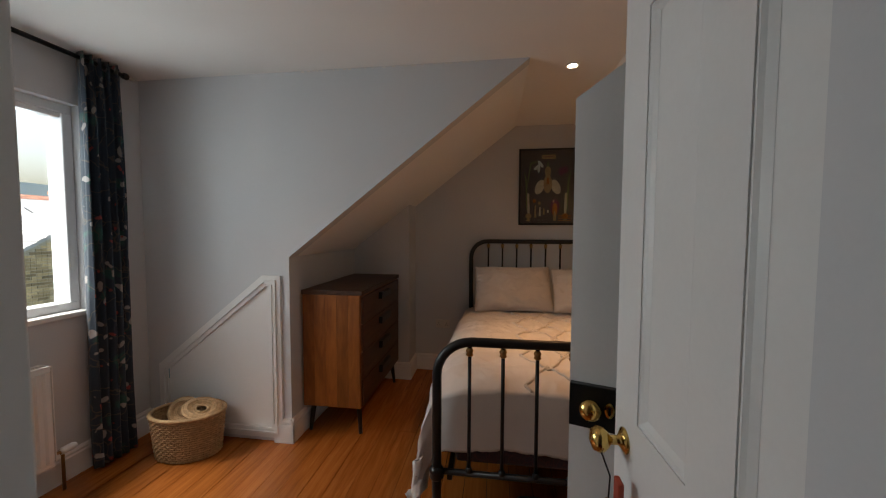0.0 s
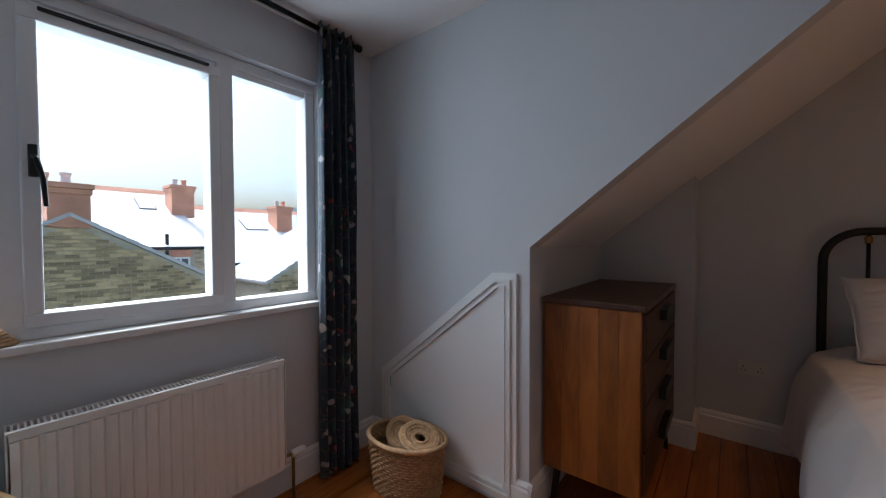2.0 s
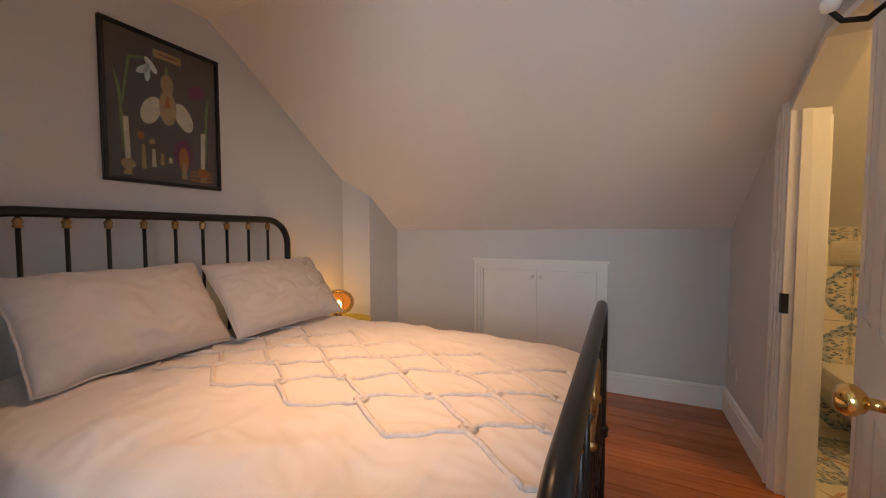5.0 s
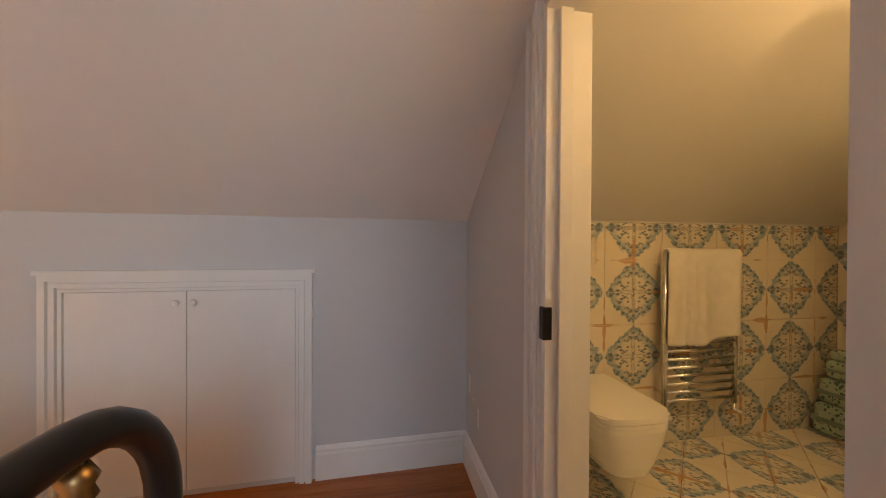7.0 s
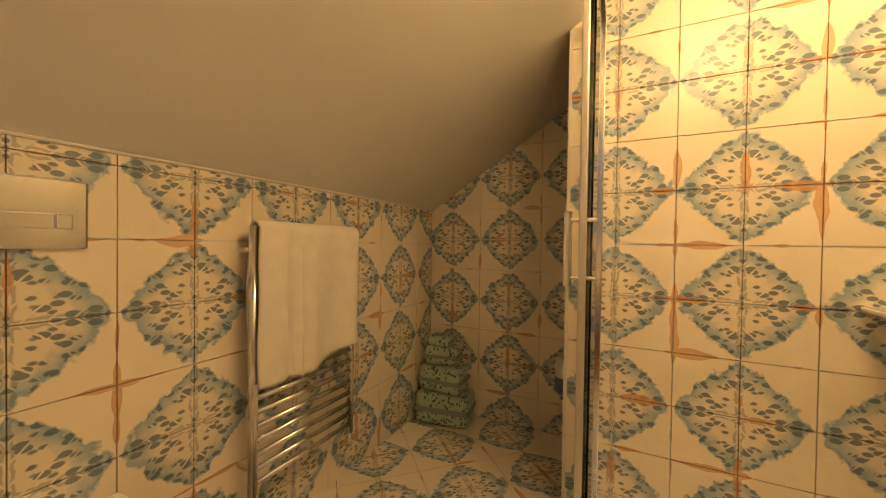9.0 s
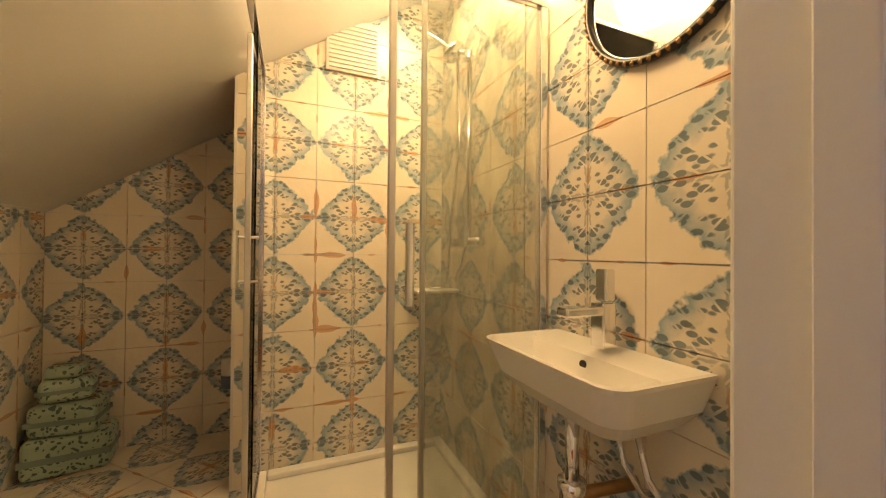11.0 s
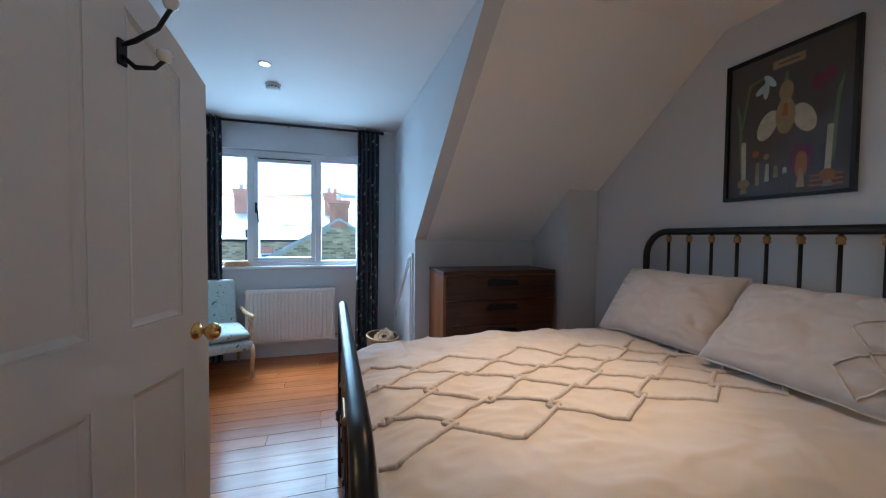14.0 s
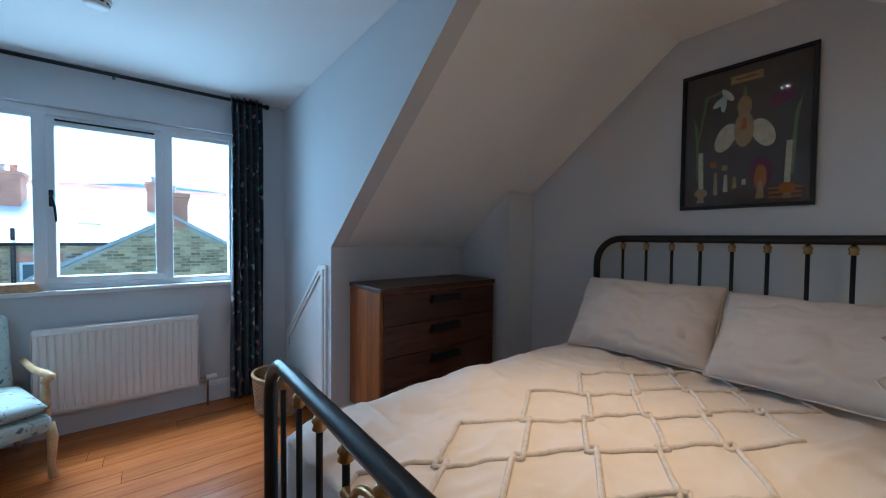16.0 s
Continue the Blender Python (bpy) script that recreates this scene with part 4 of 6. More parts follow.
# ---- chest, picture, basket ----
def build_chest():
    x0, x1, y0, y1, z0, z1 = -1.345, -0.905, 2.775, 3.745, 0.20, 1.035
    ob = thing("chest_of_drawers", "acacia chest of drawers with dark stained fronts and top", "chest of drawers")
    part("body", boxed(x0, y0, z0, x1 - 0.012, y1, z1 - 0.03, bevel=0.003), M_CHEST, ob)
    for i in range(5):
        w = (x1 - x0 - 0.02) / 5
        part("side_board", boxed(x0 + 0.004 + i * w, y0 - 0.006, z0 + 0.002, x0 + 0.004 + (i + 1) * w - 0.0008, y0, z1 - 0.032), M_CHEST, ob)
    part("top", boxed(x0 - 0.004, y0 - 0.010, z1 - 0.03, x1 + 0.006, y1 + 0.006, z1, bevel=0.004), M_CHEST_DARK, ob, "dark stained top")
    h = (z1 - 0.04 - z0 - 0.01) / 4
    for i in range(4):
        za = z0 + 0.01 + i * h
        d = part("drawer", boxed(x1 - 0.011, y0 + 0.012, za + 0.004, x1 + 0.004, y1 - 0.012, za + h - 0.004, bevel=0.002), M_CHEST_DARK, ob)
        c = (y0 + y1) / 2
        part("handle", prism(bmesh.new(), [(c - 0.13, za + h * 0.60), (c + 0.13, za + h * 0.60), (c + 0.115, za + h * 0.60 + 0.05), (c - 0.115, za + h * 0.60 + 0.05)], "x", x1 + 0.004, x1 + 0.034), M_BLACK, d, "black metal cup pull")
    for x, y in ((x0 + 0.05, y0 + 0.06), (x1 - 0.05, y0 + 0.06), (x0 + 0.05, y1 - 0.06), (x1 - 0.05, y1 - 0.06)):
        sx, sy = (0.02 if x > -1.1 else -0.02), (0.02 if y > 3.2 else -0.02)
        part("leg", tube(bmesh.new(), [(x, y, z0), (x + sx, y + sy, 0.0)], [0.020, 0.013], 10), M_BLACK, ob)


def build_picture():
    x0, x1, z0, z1 = 0.235, 0.78, 1.512, 2.256
    ob = thing("framed_print", "black framed botanical print of bulbs and blooms", "picture")
    y = NORTH
    bm = boxed(x0, y - 0.024, z0, x1, y, z0 + 0.018, bevel=0.002)
    box(bm, x0, y - 0.024, z1 - 0.018, x1, y, z1, bevel=0.002)
    box(bm, x0, y - 0.024, z0 + 0.018, x0 + 0.018, y, z1 - 0.018, bevel=0.002), box(bm, x1 - 0.018, y - 0.024, z0 + 0.018, x1, y, z1 - 0.018, bevel=0.002)
    part("frame", bm, M_BLACK, ob)
    sheet = part("sheet", boxed(x0 + 0.016, y - 0.010, z0 + 0.016, x1 - 0.016, y - 0.004, z1 - 0.016), material("print_ground", (0.12, 0.085, 0.08), 0.7, vary=0.1), ob, "dark plum printed sheet")
    cx, W, H = (x0 + x1) / 2, x1 - x0, z1 - z0
    ivory, rust, plum, green, tan = (material(n, c, 0.7, vary=0.2, scale=30) for n, c in (("ivory_ink", (0.70, 0.58, 0.44)), ("rust_ink", (0.45, 0.14, 0.03)), ("plum_ink", (0.20, 0.035, 0.09)), ("green_ink", (0.22, 0.24, 0.10)), ("tan_ink", (0.48, 0.30, 0.15))))

    def blob(name, pts, mat, lift=0.0012):
        poly = [(cx + px * W, z0 + pz * H) for px, pz in pts]
        part(name, prism(bmesh.new(), poly, "y", y - 0.010 - lift, y - 0.0098), mat, sheet)

    def ell(px, pz, rx, rz, n=16, tilt=0.0):
        return [(px + rx * math.cos(w) * math.cos(tilt) - rz * math.sin(w) * math.sin(tilt), pz + (rx * math.cos(w) * math.sin(tilt) + rz * math.sin(w) * math.cos(tilt)) ) for w in (2 * math.pi * i / n for i in range(n))]

    blob("title_card", [(-0.10, 0.865), (0.14, 0.865), (0.14, 0.92), (-0.10, 0.92)], tan)
    blob("title_line", [(-0.06, 0.888), (0.10, 0.888), (0.10, 0.897), (-0.06, 0.897)], plum, 0.0018)
    blob("petal", ell(-0.13, 0.50, 0.11, 0.07, 16, 0.9), ivory), blob("petal", ell(0.15, 0.50, 0.11, 0.07, 16, -0.9), ivory)
    blob("petal", ell(0.01, 0.54, 0.075, 0.12), tan, 0.002), blob("ovary", ell(0.01, 0.70, 0.055, 0.07), tan)
    blob("stem", [(-0.005, 0.76), (0.025, 0.76), (0.02, 0.83), (0.0, 0.83)], green), blob("stamen", [(-0.015, 0.54), (0.035, 0.54), (0.025, 0.62), (-0.005, 0.62)], rust, 0.003)
    for s in (-1, 1):
        blob("leaf", [(s * 0.33, 0.20), (s * 0.36, 0.20), (s * 0.38, 0.55), (s * 0.41, 0.72), (s * 0.36, 0.60)], green)
        blob("shoot", [(s * 0.30, 0.14), (s * 0.34, 0.14), (s * 0.35, 0.42), (s * 0.31, 0.42)], ivory, 0.002)
        blob("bulb", ell(s * 0.32, 0.12, 0.055, 0.035), rust if s > 0 else tan, 0.0026)
        blob("roots", [(s * 0.29, 0.05), (s * 0.36, 0.05), (s * 0.34, 0.09), (s * 0.30, 0.09)], tan)
    for px, pz, r in ((-0.18, 0.76, 0.5), (-0.12, 0.80, 2.4), (-0.15, 0.75, 1.5)):
        blob("white_petal", ell(px, pz, 0.065, 0.024, 14, r), M_PLASTIC, 0.002)
    blob("stem", [(-0.36, 0.5), (-0.345, 0.5), (-0.28, 0.80), (-0.16, 0.83), (-0.17, 0.84), (-0.30, 0.82)], green)
    blob("crocus", ell(0.14, 0.24, 0.085, 0.10), plum), blob("crocus_heart", ell(0.14, 0.20, 0.045, 0.09), rust, 0.002), blob("crocus_tip", [(0.11, 0.06), (0.17, 0.06), (0.15, 0.18), (0.13, 0.18)], tan, 0.003)
    blob("bloom", ell(0.24, 0.70, 0.05, 0.05), plum), blob("bloom", ell(0.31, 0.72, 0.05, 0.045, 14, 0.7), plum)
    for i, px in enumerate((-0.20, -0.12, -0.05, 0.02)):
        blob("specimen", [(px - 0.018, 0.10 + 0.02 * i), (px + 0.018, 0.10 + 0.02 * i), (px + 0.012, 0.26 - 0.02 * i), (px - 0.012, 0.26 - 0.02 * i)], ivory if i % 2 else tan)
    blob("seed", ell(-0.22, 0.32, 0.03, 0.025), rust), blob("seed", ell(-0.13, 0.29, 0.025, 0.02), tan)
    for i in range(3):
        blob("caption", [(0.20, 0.055 + 0.03 * i), (0.42, 0.055 + 0.03 * i), (0.42, 0.068 + 0.03 * i), (0.20, 0.068 + 0.03 * i)], rust)
    p = part("glazing", boxed(x0 + 0.017, y - 0.016, z0 + 0.017, x1 - 0.017, y - 0.0145, z1 - 0.017), M_GLASS, ob)
    p.visible_shadow = False


def build_basket():
    ob = thing("wicker_basket", "oval woven wicker basket full of straw bags by the curtain", "basket")
    cx, cy, tilt = -1.965, 2.44, math.radians(12)

    def at(w, h, out=0.0):
        r = 1 + 0.16 * h / 0.27
        x, y = (0.185 * r + out) * math.cos(w), (0.125 * r + out) * math.sin(w)
        return Vector((cx + x * math.cos(tilt) - y * math.sin(tilt), cy + x * math.sin(tilt) + y * math.cos(tilt), h))

    part("wall", grid(bmesh.new(), lambda u, v: at(u * 2 * math.pi, 0.01 + v * 0.27, 0.0), 40, 4, True), M_WICKER, ob)
    part("base", prism(bmesh.new(), [tuple(at(2 * math.pi * i / 32, 0)[:2]) for i in range(32)], "z", 0.0, 0.014), M_WICKER, ob)
    bm = bmesh.new()
    for k in range(18):
        h = 0.012 + k * 0.0145
        tube(bm, [at(2 * math.pi * i / 60, h, 0.003 + 0.005 * (-1) ** (i + k)) for i in range(60)], 0.0062, 5, True)
    part("weave", bm, M_WICKER, ob, smooth=True)
    for i in range(30):
        w = 2 * math.pi * (i + 0.5) / 30
        part("stake", tube(bmesh.new(), [at(w, 0.005, 0.002), at(w, 0.275, 0.002)], 0.005, 5), M_WICKER, ob)
    part("rim", tube(bmesh.new(), [at(2 * math.pi * i / 40, 0.28, 0.004) for i in range(40)], 0.013, 8, True), M_WICKER, ob, smooth=True)
    # darkened wicker disc stands in for the shade inside the basket
    dark = part("inner_shade", prism(bmesh.new(), [tuple(at(2 * math.pi * i / 32, 0.2, -0.012)[:2]) for i in range(32)], "z", 0.18, 0.20), material("shaded_wicker", (0.10, 0.06, 0.03), 0.9), ob)
    hat = thing("straw_bag", "rolled straw bag with plaited rim in the basket", "bag")
    for c, r, t in (((cx + 0.10, cy + 0.0, 0.30), 0.115, 20), ((cx - 0.04, cy + 0.01, 0.27), 0.10, 60)):
        bm = bmesh.new()
        mm = pose(*c, t - 8, 12, 0)
        for j in range(7):
            rr = r * (1 - j / 9)
            tube(bm, [mm @ Vector((rr * math.cos(w), rr * math.sin(w) * 0.8, 0.01 * math.sin(j))) for w in (2 * math.pi * i / 24 for i in range(24))], 0.010, 6, True)
        part("plait", bm, M_WICKER, hat, smooth=True)


build_chest()
build_picture()
build_basket()


# ---- curtains, radiator, armchair ----
def build_curtain(y0, y1, seed):
    ob = thing("curtain", "dark navy floral curtain hanging from a pole", "curtain", "curtains at the window")
    x = WX + 0.085

    def f(u, v):
        z = 0.015 + v * 2.462
        spread = 1.0 + 0.10 * (1 - v)
        y = (y0 + y1) / 2 + (u - 0.5) * (y1 - y0) * spread + 0.012 * fuzz(v * 3, seed)
        d = 0.042 * math.sin(u * 2 * math.pi * 5 + 0.5 * fuzz(u * 4, v * 2, seed)) + 0.014 * fuzz(u * 6, v * 2.5, seed + 2)
        return Vector((x + d, y + 0.012 * math.sin(u * 31 + v * 2), z))

    c = part("cloth", grid(bmesh.new(), f, 90, 40), M_CURTAIN, ob, smooth=True)
    s = c.modifiers.new("thickness", "SOLIDIFY")
    s.thickness = 0.003
    for i in range(5):
        y = y0 + (y1 - y0) * (i + 0.5) / 5
        part("eyelet", tube(bmesh.new(), [(x + 0.024 * math.cos(w), y, 2.445 + 0.024 * math.sin(w)) for w in (2 * math.pi * k / 14 for k in range(14))], 0.004, 6, True), M_BLACK, ob)


def build_rod():
    ob = thing("curtain_rod", "dark metal curtain pole with ball ends", "curtain rod")
    x = WX + 0.085
    part("pole", tube(bmesh.new(), [(x, 0.66, 2.445), (x, 2.46, 2.445)], 0.013, 12), M_BLACK, ob, smooth=True)
    part("finial", lathe(bmesh.new(), [(0.014, 0), (0.020, 0.004), (0.020, 0.028), (0.012, 0.034)], Matrix.Translation((x, 2.46, 2.445)) @ Matrix.Rotation(-math.pi / 2, 4, "X"), 14), M_BLACK, ob, smooth=True)
    for y in (0.70, 1.5, 2.40):
        part("bracket", tube(bmesh.new(), [(x, y, 2.445), (WX, y, 2.445)], 0.008, 8), M_BLACK, ob)
    part("track", boxed(WX, 0.66, 2.466, WX + 0.02, 2.60, 2.483), M_TRIM, ob)


def build_radiator():
    ob = thing("radiator", "white ribbed panel radiator under the window", "radiator")
    x, y0, y1, z0, z1 = WX + 0.04, 1.10, 1.97, 0.185, 0.73
    part("back_panel", boxed(x, y0, z0, x + 0.012, y1, z1 - 0.01), M_RAD, ob)
    bm = bmesh.new()
    n = 23
    pts = [(x + 0.085, y0 + 0.004)]
    for i in range(n):
        c = y0 + (i + 0.5) * (y1 - y0) / n
        pts += [(x + 0.098, c - 0.014), (x + 0.098, c + 0.006), (x + 0.088, c + 0.011), (x + 0.088, c + 0.015)]
    pts += [(x + 0.085, y1 - 0.004), (x + 0.075, y1 - 0.004), (x + 0.075, y0 + 0.004)]
    prism(bm, pts, "z", z0 + 0.03, z1 - 0.03)
    box(bm, x + 0.075, y0 + 0.002, z0, x + 0.092, y1 - 0.002, z0 + 0.03, bevel=0.006), box(bm, x + 0.075, y0 + 0.002, z1 - 0.03, x + 0.092, y1 - 0.002, z1 - 0.004, bevel=0.006)
    part("front_panel", bm, M_RAD, ob)
    part("side_cover", boxed(x - 0.004, y0 - 0.004, z0 + 0.02, x + 0.094, y0 + 0.001, z1, bevel=0.002), M_RAD, ob)
    part("side_cover", boxed(x - 0.004, y1 - 0.001, z0 + 0.02, x + 0.094, y1 + 0.004, z1, bevel=0.002), M_RAD, ob)
    bm = bmesh.new()
    for i in range(60):
        y = y0 + 0.008 + i * (y1 - y0 - 0.016) / 60
        box(bm, x + 0.018, y, z1 - 0.006, x + 0.074, y + 0.006, z1)
    box(bm, x + 0.012, y0, z1 - 0.008, x + 0.018, y1, z1 + 0.002), box(bm, x + 0.074, y0, z1 - 0.008, x + 0.092, y1, z1 + 0.002)
    part("top_grille", bm, M_RAD, ob)
    v = part("valve", lathe(bmesh.new(), [(0.018, 0), (0.020, 0.01), (0.020, 0.06), (0.014, 0.075)], Matrix.Translation((x + 0.05, y1 + 0.05, 0.225)) @ Matrix.Rotation(-math.pi / 2, 4, "X"), 14), M_PLASTIC, ob, "white thermostatic valve", True)
    part("pipe", tube(bmesh.new(), [(x + 0.05, y1, 0.225), (x + 0.05, y1 + 0.05, 0.225), (x + 0.05, y1 + 0.06, 0.20), (x + 0.05, y1 + 0.06, 0.0)], 0.008, 8), M_OLDBRASS, ob, smooth=True)
    tr = thing("wicker_tray", "worn woven tray on the window sill", "tray")
    bm = bmesh.new()
    for k in range(5):
        tube(bm, [(WX - 0.015 + (0.05 - 0.004 * k) * math.cos(w), 1.0 + (0.13 - 0.008 * k) * math.sin(w), 0.980 + 0.010 * k) for w in (2 * math.pi * i / 30 for i in range(30))], 0.008, 6, True)
    part("rim", bm, M_WICKER, tr, smooth=True)
    part("base", boxed(WX - 0.05, 0.89, 0.973, WX + 0.02, 1.11, 0.985, bevel=0.004), M_WICKER, tr)


def build_armchair():
    ob = thing("armchair", "open armchair in pale toile with limed wooden arms", "armchair")
    w, d = 0.50, 0.56
    part("seat_rail", boxed(-w / 2 + 0.02, -d / 2, 0.26, w / 2 - 0.02, d / 2, 0.35, bevel=0.03, seg=3), M_TOILE, ob)

    def cushion(u, v):
        a, b = u * 2 - 1, v * 2 - 1
        e = max(0.0, (1 - abs(a) ** 4) * (1 - abs(b) ** 4)) ** 0.4
        return a * (w / 2 - 0.03), b * (d / 2 - 0.01), e * 0.05

    bm = grid(bmesh.new(), lambda u, v: Vector((cushion(u, v)[0], cushion(u, v)[1], 0.395 + cushion(u, v)[2])), 20, 20)
    grid(bm, lambda u, v: Vector((cushion(u, v)[0], cushion(u, v)[1], 0.395 - 0.9 * cushion(u, v)[2])), 20, 20)
    bmesh.ops.remove_doubles(bm, verts=bm.verts, dist=0.001)
    part("seat_cushion", bm, M_TOILE, ob, smooth=True)
    part("backrest", boxed(-w / 2 + 0.06, -0.05, 0.0, w / 2 - 0.06, 0.05, 0.50, bevel=0.04, seg=4, m=pose(0, d / 2 - 0.02, 0.36, -12, 0, 0)), M_TOILE, ob)
    for s in (-1, 1):
        x = s * (w / 2 - 0.02)
        arm = part("arm", tube(bmesh.new(), [(x, d / 2 - 0.02, 0.565), (x, 0.05, 0.545), (x + s * 0.01, -0.13, 0.55), (x + s * 0.015, -0.20, 0.545), (x + s * 0.01, -0.215, 0.535)], [0.016, 0.019, 0.021, 0.021, 0.014], 10), M_PALEWOOD, ob, smooth=True)
        part("arm_post", lathe(bmesh.new(), [(0.017, 0.27), (0.018, 0.36), (0.024, 0.38), (0.015, 0.40), (0.021, 0.44), (0.015, 0.50), (0.022, 0.51), (0.018, 0.54)], Matrix.Translation((x, -0.16, 0)), 12), M_PALEWOOD, ob, smooth=True)
        part("leg", tube(bmesh.new(), [(x - s * 0.01, -d / 2 + 0.04, 0.30), (x, -d / 2 + 0.02, 0.22), (x - s * 0.005, -d / 2 + 0.03, 0.06), (x, -d / 2 + 0.02, 0.0)], [0.026, 0.024, 0.016, 0.020], 10), M_PALEWOOD, ob, smooth=True)
        part("leg", tube(bmesh.new(), [(x - s * 0.02, d / 2 - 0.03, 0.30), (x - s * 0.02, d / 2 + 0.03, 0.0)], [0.024, 0.016], 10), M_PALEWOOD, ob, smooth=True)
    ob.matrix_world = pose(-2.02, 0.945, 0, 0, 0, 112)


build_curtain(0.66, 0.88, 1)
build_curtain(2.20, 2.43, 6)
build_rod()
build_radiator()
build_armchair()


# ---- bedside, fixtures ----
def build_bedside():
    ob = thing("side_table", "small round green metal tray table", "side table")
    c, r, z = (1.485, 3.765), 0.20, 0.60
    m = Matrix.Translation((*c, z))
    part("tray", lathe(bmesh.new(), [(0.0, -0.012), (r - 0.01, -0.012), (r, 0.0), (r + 0.004, 0.022), (r - 0.002, 0.022), (r - 0.010, -0.004), (0.0, -0.004)], m, 40), M_GREEN, ob, smooth=True)
    for k in range(3):
        w = math.radians(90 + 120 * k + 25)
        a = (c[0] + 0.15 * math.cos(w), c[1] + 0.15 * math.sin(w))
        part("leg", tube(bmesh.new(), [(*a, z - 0.012), (c[0] + 0.17 * math.cos(w), c[1] + 0.17 * math.sin(w), 0.0)], 0.008, 8), M_BLACK, ob)
    part("ring", tube(bmesh.new(), [(c[0] + 0.155 * math.cos(w), c[1] + 0.155 * math.sin(w), z - 0.06) for w in (2 * math.pi * i / 28 for i in range(28))], 0.006, 8, True), M_BLACK, ob, smooth=True)
    lp = thing("table_lamp", "lit amber glass globe lamp on the tray table", "lamp")
    q = (1.51, 3.84)
    part("base", lathe(bmesh.new(), [(0.055, 0), (0.055, 0.012), (0.03, 0.020), (0.022, 0.05), (0.018, 0.06)], Matrix.Translation((*q, z)), 24), M_BLACK, lp, smooth=True)
    ball = [(0.035, 0.0)] + [(0.118 * math.cos(w), 0.088 + 0.097 * math.sin(w)) for w in (math.radians(-65 + 150 * i / 16) for i in range(17))]
    g = part("globe", lathe(bmesh.new(), ball, Matrix.Translation((*q, z + 0.052)), 32), glass_material("amber_glass", (1.0, 0.70, 0.34), 0.02, 0.02), lp, "amber glass globe", True)
    g.visible_shadow = False
    b = part("bulb", lathe(bmesh.new(), [(0.010, 0), (0.020, 0.015), (0.026, 0.035), (0.020, 0.055), (0.006, 0.066)], Matrix.Translation((*q, z + 0.085)), 16), emitter("bulb_glow", (1.0, 0.55, 0.16), 7.0), lp, smooth=True)
    b.visible_shadow = False
    sh = thing("seashell", "small white shell on the tray table", "shell")
    part("shell", lathe(bmesh.new(), [(0.004, 0), (0.014, 0.012), (0.018, 0.028), (0.010, 0.05), (0.003, 0.06)], pose(1.40, 3.64, z + 0.012, 80, 0, 40), 12), M_PLASTIC, sh, smooth=True)


def build_socket(x, z):
    ob = thing("double_socket", "cream double wall socket above the skirting", "socket")
    part("plate", boxed(x - 0.073, NORTH - 0.010, z - 0.043, x + 0.073, NORTH, z + 0.043, bevel=0.004), M_CREAMPLASTIC, ob)
    for s in (-1, 1):
        part("switch", boxed(x + s * 0.012 - 0.007, NORTH - 0.014, z + 0.008, x + s * 0.012 + 0.007, NORTH - 0.010, z + 0.028, bevel=0.001), M_CREAMPLASTIC, ob)
        for dx, dz in ((0, 0.01), (-0.011, -0.012), (0.011, -0.012)):
            part("pin_hole", boxed(x + s * 0.042 + dx - 0.003, NORTH - 0.0108, z + dz - 0.004, x + s * 0.042 + dx + 0.003, NORTH - 0.0099, z + dz + 0.004), M_BLACK, ob)


def build_ceiling_things():
    glow = emitter("lamp_glow", (1.0, 0.86, 0.66), 5.0)
    for x, y in ((0.47, 2.78), (-1.05, 1.50)):
        ob = thing("recessed_spotlight", "small white recessed ceiling spotlight, lit", "spotlight", "ceiling spotlights")
        part("bezel", lathe(bmesh.new(), [(0.030, 0.0), (0.042, -0.004), (0.044, 0.0), (0.044, 0.004), (0.030, 0.004)], Matrix.Translation((x, y, CEIL - 0.004)), 24), M_PLASTIC, ob, smooth=True)
        part("lens", lathe(bmesh.new(), [(0.001, -0.001), (0.029, -0.001), (0.029, 0.002), (0.001, 0.002)], Matrix.Translation((x, y, CEIL - 0.004)), 20), glow, ob)
    ob = thing("smoke_alarm", "white round smoke alarm on the ceiling", "smoke alarm")
    m = Matrix.Translation((-1.42, 1.50, CEIL))
    part("base", lathe(bmesh.new(), [(0.058, 0), (0.060, -0.012), (0.056, -0.016), (0.02, -0.016)], m, 28), M_PLASTIC, ob, smooth=True)
    part("cover", lathe(bmesh.new(), [(0.050, -0.016), (0.050, -0.032), (0.040, -0.042), (0.005, -0.044)], m, 28), M_PLASTIC, ob, smooth=True)
    for i in range(12):
        w = 2 * math.pi * i / 12
        part("slot", boxed(-0.006, -0.002, -0.004, 0.006, 0.002, 0.004, m=m @ Matrix.Rotation(w, 4, "Z") @ Matrix.Translation((0, 0.050, -0.024))), M_BLACK, ob)
    # flaking plaster crack where ceiling meets the cheek
    ob = thing("plaster_crack", "flaking plaster along the ceiling joint", "crack")
    rnd = random.Random(5)
    for i in range(34):
        x = -1.25 + i * 0.036 + rnd.uniform(-0.01, 0.01)
        a, b = rnd.uniform(0.004, 0.022), rnd.uniform(0.002, 0.005)
        part("flake", boxed(x, CHEEK - b, CEIL - 0.004 - rnd.uniform(0.001, 0.008), x + a, CHEEK, CEIL - 0.001), M_CREAMPLASTIC, ob)
    # filled holes on the wall by the bathroom door
    ob = thing("wall_filler", "white filler marks on the painted wall", "filler mark")
    bm = boxed(2.49, BATHY, 0.40, 2.515, BATHY + 0.002, 0.49)
    box(bm, 2.42, BATHY, 0.38, 2.435, BATHY + 0.002, 0.40), box(bm, 2.33, BATHY, 0.29, 2.345, BATHY + 0.002, 0.38)
    part("patch", bm, M_PLASTIC, ob)


build_bedside()
